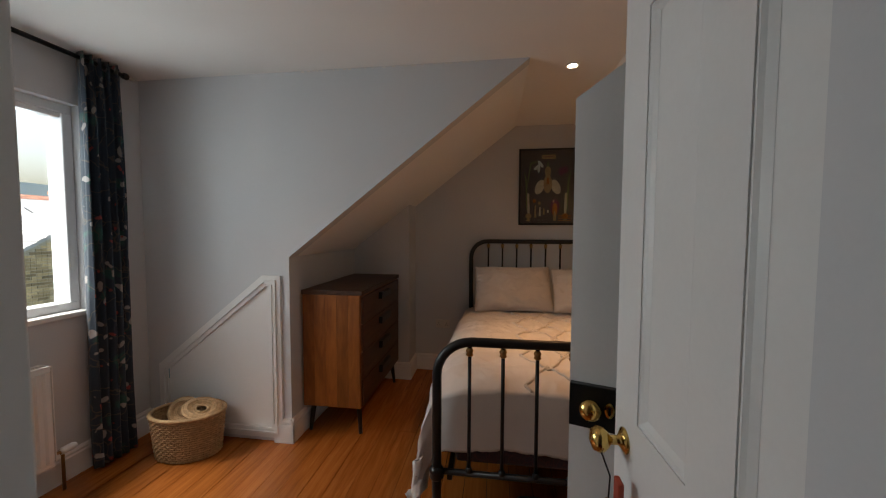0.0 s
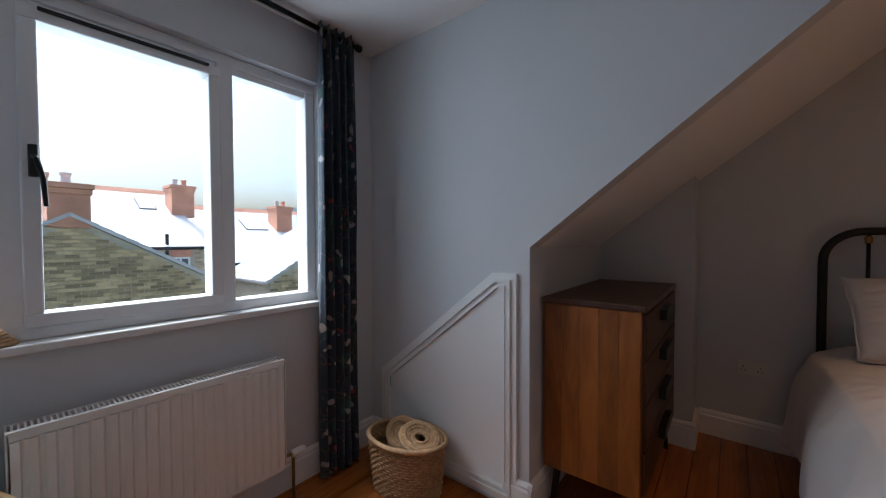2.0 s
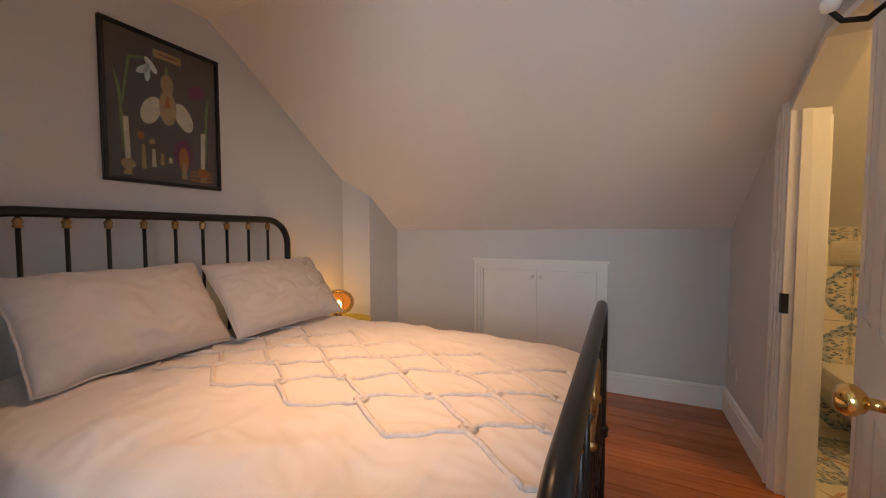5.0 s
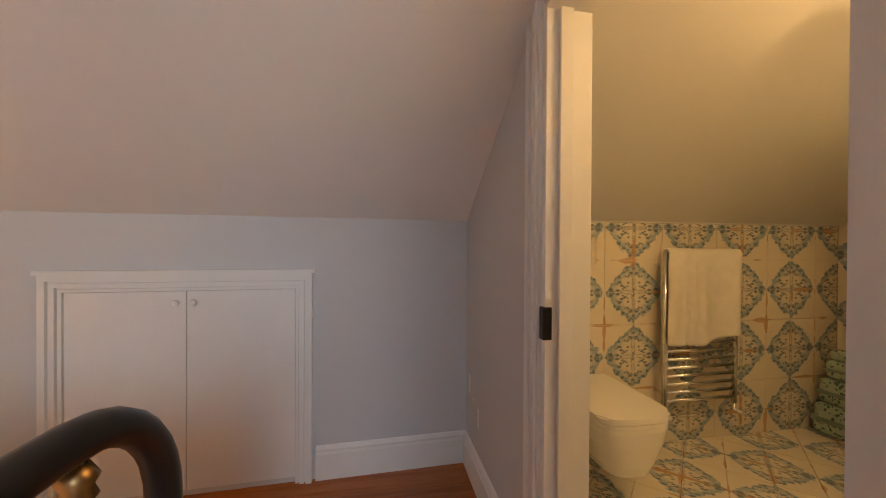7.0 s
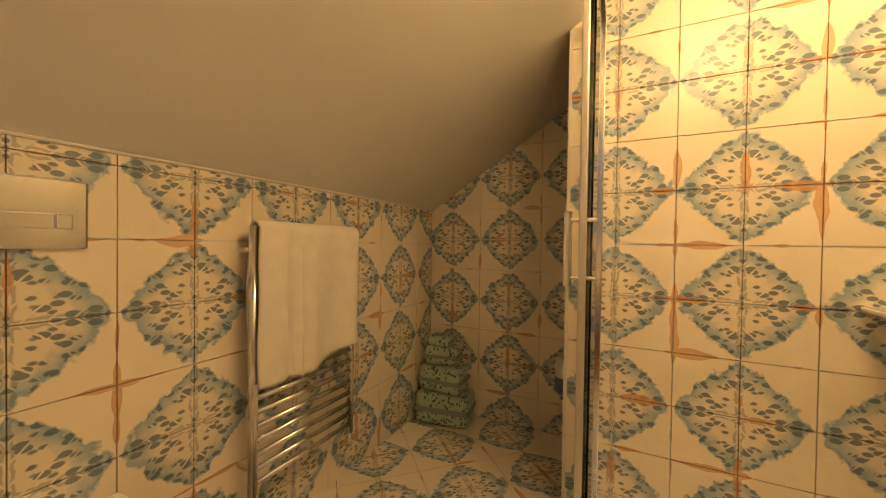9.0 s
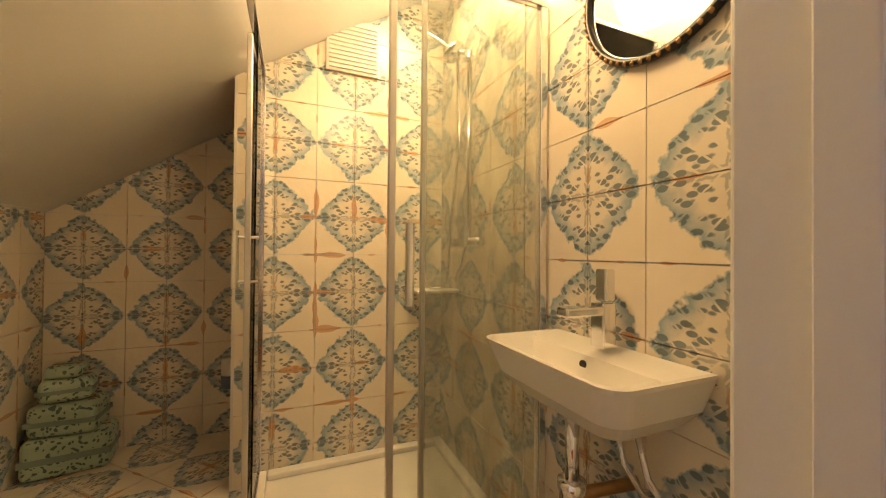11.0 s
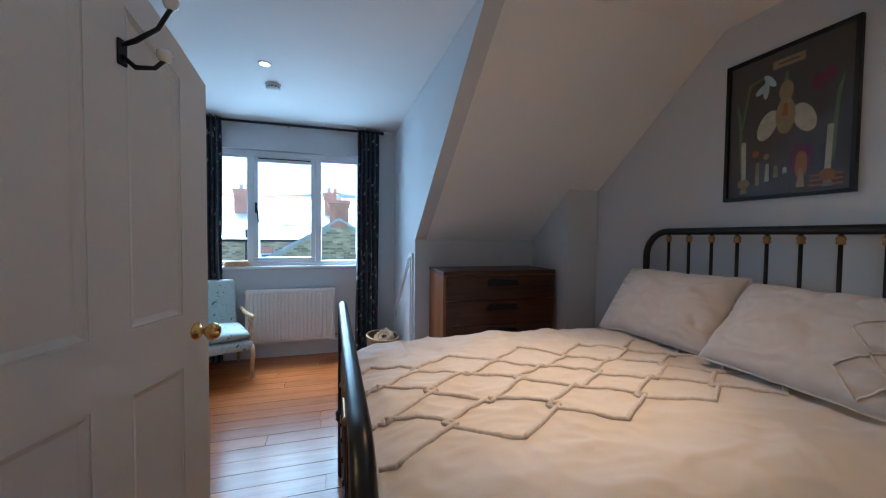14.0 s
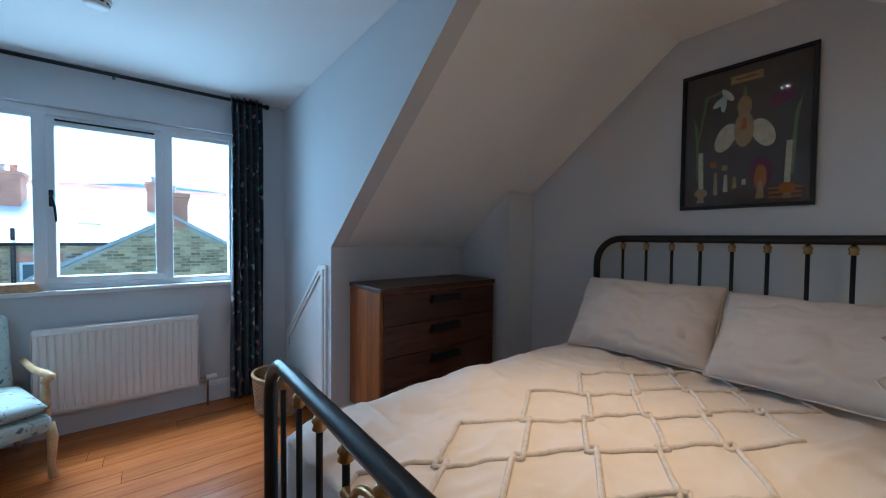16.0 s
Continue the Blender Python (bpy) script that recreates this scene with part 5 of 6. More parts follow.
build_socket(-0.52, 0.488)
build_ceiling_things()


# ---- bathroom ----
def build_toilet():
    ob = thing("toilet", "white wall-hung toilet with closed lid", "toilet")
    yc, x0, x1 = 0.605, 2.03, 2.566

    def outline(k, n=26):
        pts = []
        for i in range(n):
            w = math.pi * (i / (n - 1)) - math.pi / 2
            c, s = math.cos(w), math.sin(w)
            px = x0 + 0.16 - 0.16 * (abs(c) ** 0.55)
            pts.append((px + (1 - k) * 0.1, yc + 0.18 * k * (abs(s) ** 0.6) * (1 if s > 0 else -1)))
        return pts + [(x1, yc + 0.18 * k), (x1, yc - 0.18 * k)]

    bm = bmesh.new()
    levels = [(0.16, 0.60), (0.20, 0.72), (0.30, 0.92), (0.365, 1.0), (0.385, 1.0)]
    rings = [[bm.verts.new((*p, z)) for p in outline(k)] for z, k in levels]
    for a, b in zip(rings, rings[1:]):
        for i in range(len(a)):
            bm.faces.new((a[i], a[(i + 1) % len(a)], b[(i + 1) % len(a)], b[i]))
    bm.faces.new(rings[0]), bm.faces.new(rings[-1])
    part("bowl", bm, M_PORCELAIN, ob)
    part("seat", prism(bmesh.new(), outline(1.01), "z", 0.387, 0.402), M_PORCELAIN, ob)
    bm = prism(bmesh.new(), outline(1.02), "z", 0.405, 0.432)
    bmesh.ops.bevel(bm, geom=[e for e in bm.edges if min(v.co.z for v in e.verts) > 0.43], offset=0.008, segments=3, affect="EDGES")
    part("lid", bm, M_PORCELAIN, ob)
    fl = thing("flush_plate", "polished chrome dual flush plate on the tiles", "flush plate")
    part("plate", boxed(2.556, 0.487, 1.055, 2.568, 0.733, 1.214, bevel=0.004), M_CHROME, fl)
    part("button", boxed(2.552, 0.545, 1.10, 2.557, 0.675, 1.135, bevel=0.002), M_CHROME, fl)
    part("button", boxed(2.552, 0.515, 1.10, 2.557, 0.543, 1.135, bevel=0.002), M_CHROME, fl)


def build_towel_rail():
    ob = thing("towel_rail", "chrome ladder towel radiator on the tiled wall", "towel rail")
    x, y0, y1 = 2.49, -0.37, 0.10
    for y in (y0, y1):
        part("upright", tube(bmesh.new(), [(x, y, 0.24), (x, y, 1.13)], 0.016, 12), M_CHROME, ob, smooth=True)
    for i in range(18):
        z = 0.28 + i * 0.047 + (0.03 if i > 8 else 0)
        if z < 1.1:
            part("rung", tube(bmesh.new(), [(x - 0.004, y0, z), (x - 0.004, y1, z)], 0.010, 8), M_CHROME, ob, smooth=True)
    for y, z in ((y0, 0.32), (y1, 0.32), (y0, 1.05), (y1, 1.05)):
        part("bracket", tube(bmesh.new(), [(x, y, z), (EAST - 0.012, y, z)], 0.009, 8), M_CHROME, ob)
    part("valve", tube(bmesh.new(), [(x, y0, 0.24), (x, y0, 0.20), (x - 0.06, y0 - 0.01, 0.20)], 0.012, 10), M_CHROME, ob, smooth=True)
    part("valve", tube(bmesh.new(), [(x, y1, 0.24), (x, y1, 0.20), (x - 0.06, y1, 0.20)], 0.012, 10), M_CHROME, ob, smooth=True)
    tw = thing("towel", "white terry towel hung over the rail", "towel")

    def f(u, v):
        y = 0.105 - u * 0.485 + 0.01 * fuzz(v * 4, u * 3)
        fall = 0.545 if u < 0.34 else 0.56 - 0.11 * (u - 0.34)
        s = v * (fall + 0.38)
        fold = 0.018 * math.sin(u * 16 + fuzz(u * 3, 2) * 2) * (1 if s > 0.1 else s * 10) + 0.026 * (1 if 0.26 < u < 0.36 else 0)
        if s < 0.34:
            return Vector((x + 0.022, y, 1.125 - (0.34 - s)))
        if s < 0.40:
            w = (s - 0.34) / 0.06 * math.pi
            return Vector((x + 0.022 * math.cos(w), y, 1.125 + 0.020 * math.sin(w)))
        return Vector((x - 0.024 - fold * min(1, (s - 0.4) * 6) - 0.006, y, 1.125 - (s - 0.40)))

    c = part("cloth", grid(bmesh.new(), f, 60, 60), M_TOWEL, tw, smooth=True)
    sd = c.modifiers.new("thickness", "SOLIDIFY")
    sd.thickness, sd.offset = 0.008, 0


def build_pouches():
    z = 0.0
    for i, (w, h, d, tw) in enumerate(((0.33, 0.19, 0.20, 12), (0.27, 0.155, 0.17, 2), (0.20, 0.115, 0.14, 14), (0.14, 0.06, 0.11, 6))):
        ob = thing("toiletry_pouch", "green printed fabric pouch in a stack on the tiles", "pouch", "stacked pouches")
        part("pouch", boxed(-w / 2, -d / 2, 0, w / 2, d / 2, h, bevel=0.035 if h > 0.1 else 0.022, seg=4), M_BAG, ob)
        part("zip", boxed(-w / 2 + 0.02, -0.004, h - 0.001, w / 2 - 0.02, 0.004, h + 0.004), M_OLDBRASS, ob)
        part("band", boxed(-w / 2 - 0.001, -d / 2 - 0.001, h * 0.4, w / 2 + 0.001, d / 2 + 0.001, h * 0.56, bevel=0.001), material("pouch_trim", (0.20, 0.27, 0.24), 0.8), ob) if h > 0.1 else None
        ob.matrix_world = pose(2.38 + 0.005 * i, -1.11 + 0.01 * i, z, 2 * (-1) ** i, 0, -4 + tw)
        z += h + 0.004
    ob = thing("toilet_roll", "blue-wrapped toilet roll on the wall", "toilet roll")
    part("paper", lathe(bmesh.new(), [(0.02, 0), (0.05, 0), (0.052, 0.05), (0.05, 0.10), (0.02, 0.10)], Matrix.Translation((1.69, -1.16, 0.37)), 20), M_PLASTIC, ob, smooth=True)
    part("wrapper", lathe(bmesh.new(), [(0.02, 0), (0.05, 0), (0.0525, 0.03), (0.051, 0.075), (0.02, 0.075)], Matrix.Translation((1.69, -1.16, 0.30)), 20), material("blue_wrap", (0.10, 0.16, 0.30), 0.5), ob, smooth=True)
    part("holder", tube(bmesh.new(), [(1.69, -1.265, 0.39), (1.69, -1.16, 0.39)], 0.006, 8), M_CHROME, ob)


SHX, SHY, SHTOP = 1.50, 0.325, 1.93


def build_shower():
    ob = thing("shower_enclosure", "chrome framed corner shower with sliding glass doors, open", "shower")
    x0, y0, z0 = BATHW, -0.603, 0.075

    def bar(name, a, b, w=0.014):
        bm = bmesh.new()
        box(bm, min(a[0], b[0]) - w, min(a[1], b[1]) - w, min(a[2], b[2]) - w * 0.6, max(a[0], b[0]) + w, max(a[1], b[1]) + w, max(a[2], b[2]) + w * 0.6, bevel=0.003)
        return part(name, bm, M_CHROME, ob)

    bar("top_rail", (x0 + 0.02, SHY, SHTOP), (SHX, SHY, SHTOP)), bar("top_rail", (SHX, y0 + 0.02, SHTOP), (SHX, SHY - 0.03, SHTOP))
    bar("bottom_rail", (x0 + 0.02, SHY, z0), (SHX, SHY, z0), 0.010), bar("bottom_rail", (SHX, y0 + 0.02, z0), (SHX, SHY - 0.03, z0), 0.010)
    bar("wall_profile", (x0 + 0.022, SHY, z0 + 0.02), (x0 + 0.022, SHY, SHTOP - 0.02)), bar("wall_profile", (SHX, y0 + 0.018, z0 + 0.02), (SHX, y0 + 0.018, SHTOP - 0.02))

    def glass(name, a, b, mat):
        p = part(name, boxed(*a, *b), mat, ob)
        p.visible_shadow = False
        return p

    glass("fixed_pane", (x0 + 0.03, SHY - 0.003, z0 + 0.015), (1.012, SHY + 0.003, SHTOP - 0.015), M_SHOWER)
    d = glass("sliding_door", (x0 + 0.10, SHY + 0.016, z0 + 0.015), (1.105, SHY + 0.022, SHTOP - 0.015), M_CLEAR)
    part("edge_seal", boxed(1.105, SHY + 0.008, z0 + 0.015, 1.125, SHY + 0.028, SHTOP - 0.015, bevel=0.003), M_SATIN, d)
    part("edge_seal", boxed(1.010, SHY - 0.008, z0 + 0.015, 1.025, SHY + 0.008, SHTOP - 0.015, bevel=0.003), M_SATIN, d)
    e = glass("sliding_door", (SHX + 0.016, -0.58, z0 + 0.015), (SHX + 0.022, -0.225, SHTOP - 0.015), M_CLEAR)
    glass("fixed_pane", (SHX - 0.003, -0.58, z0 + 0.015), (SHX + 0.003, -0.28, SHTOP - 0.015), M_CLEAR)
    part("edge_seal", boxed(SHX + 0.008, -0.225, z0 + 0.015, SHX + 0.028, -0.205, SHTOP - 0.015, bevel=0.003), M_SATIN, e)

    def pull(x, y, axis, door):
        s = Vector((1, 0, 0)) if axis == "x" else Vector((0, 1, 0))
        p = Vector((x, y, 0))
        h = part("handle", tube(bmesh.new(), [p + s * 0.045 + Vector((0, 0, 0.96)), p + s * 0.045 + Vector((0, 0, 1.18))], 0.013, 10), M_CHROME, door, "chrome bar handle")
        for z in (0.985, 1.155):
            tube_join(h, [p - s * 0.035 + Vector((0, 0, z)), p + s * 0.045 + Vector((0, 0, z))])

    def tube_join(h, pts):
        bm = bmesh.new()
        bm.from_mesh(h.data)
        tube(bm, pts, 0.008, 8)
        bm.to_mesh(h.data)
        bm.free()

    pull(1.075, SHY + 0.019, "y", d), pull(SHX + 0.019, -0.255, "x", e)
    tray = thing("shower_tray", "cream white square shower tray", "shower tray")
    bm = boxed(x0, y0, 0.0, SHX + 0.02, SHY + 0.02, 0.035, bevel=0.004)
    box(bm, x0, y0, 0.035, x0 + 0.05, SHY + 0.02, 0.068, bevel=0.008), box(bm, SHX - 0.04, y0, 0.035, SHX + 0.02, SHY + 0.02, 0.068, bevel=0.008)
    box(bm, x0 + 0.05, y0, 0.035, SHX - 0.04, y0 + 0.05, 0.068, bevel=0.008), box(bm, x0 + 0.05, SHY - 0.04, 0.035, SHX - 0.04, SHY + 0.02, 0.068, bevel=0.008)
    part("tray", bm, M_PORCELAIN, tray)
    sh = thing("shower_mixer", "chrome shower rail with hose and hand shower", "shower mixer")
    wx, wy = BATHW, -0.16
    part("riser", tube(bmesh.new(), [(wx + 0.05, wy, 1.15), (wx + 0.05, wy, 2.02)], 0.011, 10), M_CHROME, sh, smooth=True)
    part("mixer_bar", tube(bmesh.new(), [(wx + 0.055, wy - 0.13, 1.15), (wx + 0.055, wy + 0.13, 1.15)], 0.022, 12), M_CHROME, sh, smooth=True)
    part("arm", tube(bmesh.new(), [(wx + 0.05, wy, 1.98), (wx + 0.12, wy, 2.0), (wx + 0.28, wy - 0.08, 2.12)], 0.010, 10), M_CHROME, sh, smooth=True)
    part("hand_shower", lathe(bmesh.new(), [(0.012, -0.03), (0.03, -0.01), (0.055, 0.0), (0.055, 0.014), (0.01, 0.016)], pose(wx + 0.13, wy, 2.0, 200, 20, 0), 18), M_CHROME, sh, smooth=True)
    part("hose", tube(bmesh.new(), [(wx + 0.06, wy, 1.13), (wx + 0.12, wy + 0.02, 0.98), (wx + 0.16, wy + 0.03, 1.0), (wx + 0.15, wy + 0.03, 1.2), (wx + 0.10, wy + 0.01, 1.6), (wx + 0.11, wy, 1.97)], 0.007, 8), M_CHROME, sh, smooth=True)
    for z in (1.15, 1.99):
        part("wall_bracket", tube(bmesh.new(), [(wx - 0.002, wy, z), (wx + 0.055, wy, z)], 0.012, 8), M_CHROME, sh)
    tr = thing("shower_shelf", "pale corner shelf in the shower", "shelf")
    part("shelf", boxed(BATHW, -0.60, 0.90, BATHW + 0.22, -0.36, 0.915, bevel=0.004), M_PORCELAIN, tr)
    vent = thing("extractor_vent", "cream louvred extractor vent above the shower", "vent")
    part("frame", boxed(0.95, -0.603, 2.02, 1.22, -0.585, 2.30, bevel=0.004), M_CREAMPLASTIC, vent)
    for i in range(11):
        part("slat", boxed(0.965, -0.588, 2.035 + i * 0.0225, 1.205, -0.575, 2.047 + i * 0.0225), M_CREAMPLASTIC, vent)
    li = thing("shower_light", "bright warm strip light over the shower", "light")
    part("housing", boxed(0.66, -0.34, 2.41, 1.06, -0.16, CEIL - 0.001, bevel=0.006), M_CREAMPLASTIC, li)
    part("diffuser", boxed(0.68, -0.32, 2.396, 1.04, -0.18, 2.409, bevel=0.004), emitter("warm_strip", (1.0, 0.72, 0.34), 4.0), li)


def build_basin():
    ob = thing("wash_basin", "white square wall-hung wash basin", "basin")
    x0, x1, y0, y1, zt = BATHW + 0.002, 0.86, 0.385, 0.86, 0.865

    def rect(k, z, inset, n=8):
        a, b, c, d = x0, x1 - inset, y0 + inset, y1 - inset
        r = 0.05 * k
        pts = [(a, c)]
        for (cx, cy, s) in ((b - r, c + r, -90), (b - r, d - r, 0)):
            pts += [(cx + r * math.cos(math.radians(s + 90 * i / n)), cy + r * math.sin(math.radians(s + 90 * i / n))) for i in range(n + 1)]
        return [(px, py, z) for px, py in pts + [(a, d)]]

    bm = bmesh.new()
    rings = [[bm.verts.new(p) for p in rect(k, z, i)] for k, z, i in ((1, 0.70, 0.12), (1, 0.73, 0.075), (1, 0.78, 0.03), (1, zt - 0.01, 0.002), (1, zt, 0.0), (1, zt, 0.012))]
    bowl = []
    for z, ins in ((zt - 0.012, 0.02), (zt - 0.06, 0.05), (zt - 0.10, 0.09)):
        bowl.append([bm.verts.new((max(p[0], x0 + 0.10 + ins * 0.5), p[1], z)) for p in rect(1, z, ins)])
    for a, b in zip(rings, rings[1:]):
        for i in range(len(a) - 1):
            bm.faces.new((a[i], a[i + 1], b[i + 1], b[i]))
    for a, b in zip([rings[-1]] + bowl, bowl):
        if a is not b:
            for i in range(len(a)):
                bm.faces.new((a[i], a[(i + 1) % len(a)], b[(i + 1) % len(a)], b[i]))
    bm.faces.new(bowl[-1]), bm.faces.new(rings[0][::-1])
    part("bowl", bm, M_PORCELAIN, ob)
    part("overflow", lathe(bmesh.new(), [(0.001, 0), (0.011, 0.0), (0.011, 0.004), (0.001, 0.004)], pose(x0 + 0.115, 0.62, zt - 0.035, 0, 90, 0), 14), M_BLACK, ob)
    tap = thing("basin_tap", "chrome square lever tap on the basin", "tap")
    yc = 0.62
    part("body", boxed(x0 + 0.03, yc - 0.022, zt, x0 + 0.074, yc + 0.022, zt + 0.115, bevel=0.005), M_CHROME, tap)
    part("spout", boxed(x0 + 0.06, yc - 0.020, zt + 0.085, x0 + 0.185, yc + 0.020, zt + 0.108, bevel=0.005), M_CHROME, tap)
    part("lever", boxed(x0 + 0.03, yc - 0.018, zt + 0.118, x0 + 0.062, yc + 0.018, zt + 0.20, bevel=0.005), M_CHROME, tap)
    w = thing("basin_waste", "chrome bottle trap and pipes under the basin", "waste pipe")
    part("tailpipe", tube(bmesh.new(), [(x0 + 0.15, yc, 0.70), (x0 + 0.15, yc, 0.55)], 0.017, 12), M_CHROME, w, smooth=True)
    part("trap", lathe(bmesh.new(), [(0.016, 0), (0.030, 0.01), (0.030, 0.12), (0.034, 0.125), (0.034, 0.145), (0.02, 0.15)], Matrix.Translation((x0 + 0.15, yc, 0.41)), 18), M_CHROME, w, smooth=True)
    part("outlet", tube(bmesh.new(), [(x0 + 0.15, yc, 0.52), (x0 + 0.06, yc + 0.02, 0.525), (BATHW, yc + 0.06, 0.55)], 0.015, 10), M_OLDBRASS, w, smooth=True)
    for y in (0.70, 0.76):
        part("supply", tube(bmesh.new(), [(x0 + 0.05, y - 0.05, 0.72), (x0 + 0.07, y, 0.62), (x0 + 0.04, y + 0.02, 0.56), (BATHW, y + 0.03, 0.55)], 0.008, 8), M_CHROME, w, smooth=True)
    mir = thing("mirror", "round wall mirror in a dark beaded frame", "mirror")
    c = Vector((BATHW + 0.004, 0.745, 1.785))
    part("glass", lathe(bmesh.new(), [(0.001, 0), (0.215, 0), (0.215, 0.006), (0.001, 0.006)], pose(*c, 0, 90, 0), 48), material("silvered", (0.92, 0.92, 0.92), 0.01, 1.0, vary=0.0, bump=0.0), mir)
    part("rim", tube(bmesh.new(), [c + Vector((0.010, 0.222 * math.cos(a), 0.222 * math.sin(a))) for a in (2 * math.pi * i / 60 for i in range(60))], 0.011, 8, True), M_BLACK, mir, smooth=True)
    for i in range(60):
        a = 2 * math.pi * i / 60
        p = part("bead", lathe(bmesh.new(), [(0.002, -0.007), (0.007, 0), (0.002, 0.007)], Matrix.Translation(c + Vector((0.018, 0.226 * math.cos(a), 0.226 * math.sin(a)))), 6), M_OLDBRASS, mir, smooth=True)
    bx = thing("bathroom_step", "grey plastic step stool under the basin", "stool")
    part("top", boxed(0.66, 0.42, 0.20, 0.86, 0.70, 0.235, bevel=0.012, seg=3), material("grey_plastic", (0.42, 0.42, 0.40), 0.5), bx)
    for y in (0.43, 0.665):
        part("side", boxed(0.67, y, 0.0, 0.85, y + 0.025, 0.20, bevel=0.004), material("grey_plastic_side", (0.36, 0.36, 0.35), 0.5), bx)
    toy = thing("toy_carrot", "orange carrot-shaped bath toy with green top", "toy")
    part("root", lathe(bmesh.new(), [(0.004, 0), (0.016, 0.03), (0.026, 0.09), (0.022, 0.115), (0.006, 0.12)], pose(0.98, 0.40, 0.10, 0, 80, -30), 14), material("orange_plastic", (0.75, 0.20, 0.02), 0.4), toy, smooth=True)
    part("leaves", tube(bmesh.new(), [(1.075, 0.345, 0.12), (1.09, 0.34, 0.15), (1.09, 0.335, 0.175)], [0.012, 0.010, 0.003], 8), material("green_plastic", (0.06, 0.25, 0.05), 0.4), toy, smooth=True)
    part("stand", boxed(0.96, 0.37, 0.0, 1.08, 0.43, 0.088, bevel=0.01), material("toy_base", (0.5, 0.45, 0.35), 0.5), toy)


build_toilet()
build_towel_rail()
build_pouches()
build_shower()
build_basin()


# ---- outside ----
def build_outside():
    tagged(part("ground", boxed(-900, -900, -7.2, 900, 900, -7.0), M_GROUND), "garden ground beyond the houses", "ground", kind="structure")
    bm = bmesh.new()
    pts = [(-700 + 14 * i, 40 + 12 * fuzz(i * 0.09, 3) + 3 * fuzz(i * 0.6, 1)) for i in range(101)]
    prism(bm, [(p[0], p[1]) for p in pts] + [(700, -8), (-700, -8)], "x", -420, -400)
    tagged(part("backdrop", bm, M_HAZED_HILL), "far hills with haze painted into their colour", "hill", kind="structure")

    def bricks(name, parent, x, y0, y1, z0, top_at, seed, mat=M_BRICK, gaps=()):
        """Brick courses proud of a wall that faces east; top_at(y) bounds them, gaps are (y0, y1, z0, z1) openings."""
        verts, faces = [], []
        rnd = random.Random(seed)
        z, row = z0, 0
        while z < max(top_at(y0), top_at(y1), top_at((y0 + y1) / 2)) - 0.06:
            y = y0 + (0.11 if row % 2 else 0.0)
            while y < y1 - 0.2:
                a, b, zb = y + 0.006, y + 0.214, z + 0.064
                if min(top_at(a), top_at(b)) > zb + 0.02 and not any(g[0] < b and g[1] > a and g[2] < zb and g[3] > z for g in gaps):
                    xa, n = x + 0.008 + rnd.uniform(0, 0.012), len(verts)
                    verts += [(x, a, z), (x, b, z), (x, b, zb), (x, a, zb), (xa, a, z), (xa, b, z), (xa, b, zb), (xa, a, zb)]
                    faces += [tuple(n + i for i in f) for f in ((4, 5, 6, 7), (0, 4, 7, 3), (1, 2, 6, 5), (3, 7, 6, 2), (0, 1, 5, 4))]
                y += 0.225
            z += 0.075
            row += 1
        me = bpy.data.meshes.new(name)
        me.from_pydata(verts, [], faces)
        me.materials.append(mat)
        p = new(name, me)
        p.parent = parent
        p["kind"] = "stuff"

    def stack(h, x, y, wx, wy, base, top, pots):
        ch = part("chimney", boxed(x - wx, y - wy / 2, base, x, y + wy / 2, top), M_REDBRICK, h, "weathered red brick chimney stack")
        for z, d in ((top - 0.22, 0.03), (top - 0.11, 0.06)):
            part("cap", boxed(x - wx - d, y - wy / 2 - d, z, x + d, y + wy / 2 + d, z + 0.10), M_REDBRICK, ch)
        bricks("brick_course", ch, x, y - wy / 2, y + wy / 2, base + 0.02, lambda v: top - 0.20, int(y * 10) + 77, M_REDBRICK)
        for i in range(pots):
            py = y + (i - (pots - 1) / 2) * wy * 0.4
            part("pot", lathe(bmesh.new(), [(0.09, 0), (0.075, 0.16), (0.095, 0.20), (0.095, 0.24), (0.06, 0.24)], Matrix.Translation((x - wx / 2, py, top)), 12), M_REDBRICK if i % 2 else M_SLATE, ch)

    XF, XR = -14.5, -18.2

    def terrace(y0, y1, eave, ridge, light, window=None, stack_at=None):
        h = thing("terraced_house", "stock brick terraced house with slate roof and rooflight", "house", "houses outside the window")
        back = 2 * XR - XF
        part("wall", prism(bmesh.new(), [(back, -7), (XF, -7), (XF, eave), (XR, ridge - 0.08), (back, eave)], "y", y0, y1), M_MORTAR, h)
        pitch = (ridge - eave) / (XF - XR)
        rf = part("roof", prism(bmesh.new(), [(XF + 0.25, eave - 0.16), (XR, ridge - 0.04), (back - 0.25, eave - 0.16), (back - 0.25, eave - 0.05), (XR, ridge + 0.06), (XF + 0.25, eave - 0.05)], "y", y0, y1), M_SLATE, h)
        n = 20
        for i in range(n):
            xa, xb = XF + 0.28 + (XR - XF - 0.28) * i / n, XF + 0.28 + (XR - XF - 0.28) * (i + 1.1) / n
            za, zb = eave - 0.01 + (XF - xa) * pitch, eave - 0.01 + (XF - xb) * pitch
            part("slate_course", prism(bmesh.new(), [(xa, za + 0.035), (xb, zb + 0.012), (xb, zb), (xa, za)], "y", y0 + 0.002, y1 - 0.002), M_SLATE, rf)
        part("ridge_tiles", prism(bmesh.new(), [(XR - 0.16, ridge - 0.02), (XR, ridge + 0.16), (XR + 0.16, ridge - 0.02)], "y", y0, y1), M_REDBRICK, rf)
        part("gutter", tube(bmesh.new(), [(XF + 0.30, y0, eave - 0.10), (XF + 0.30, y1, eave - 0.10)], 0.055, 8), M_BLACK, h)
        ya, yb, xa, xb = light
        tilt = math.atan(pitch)
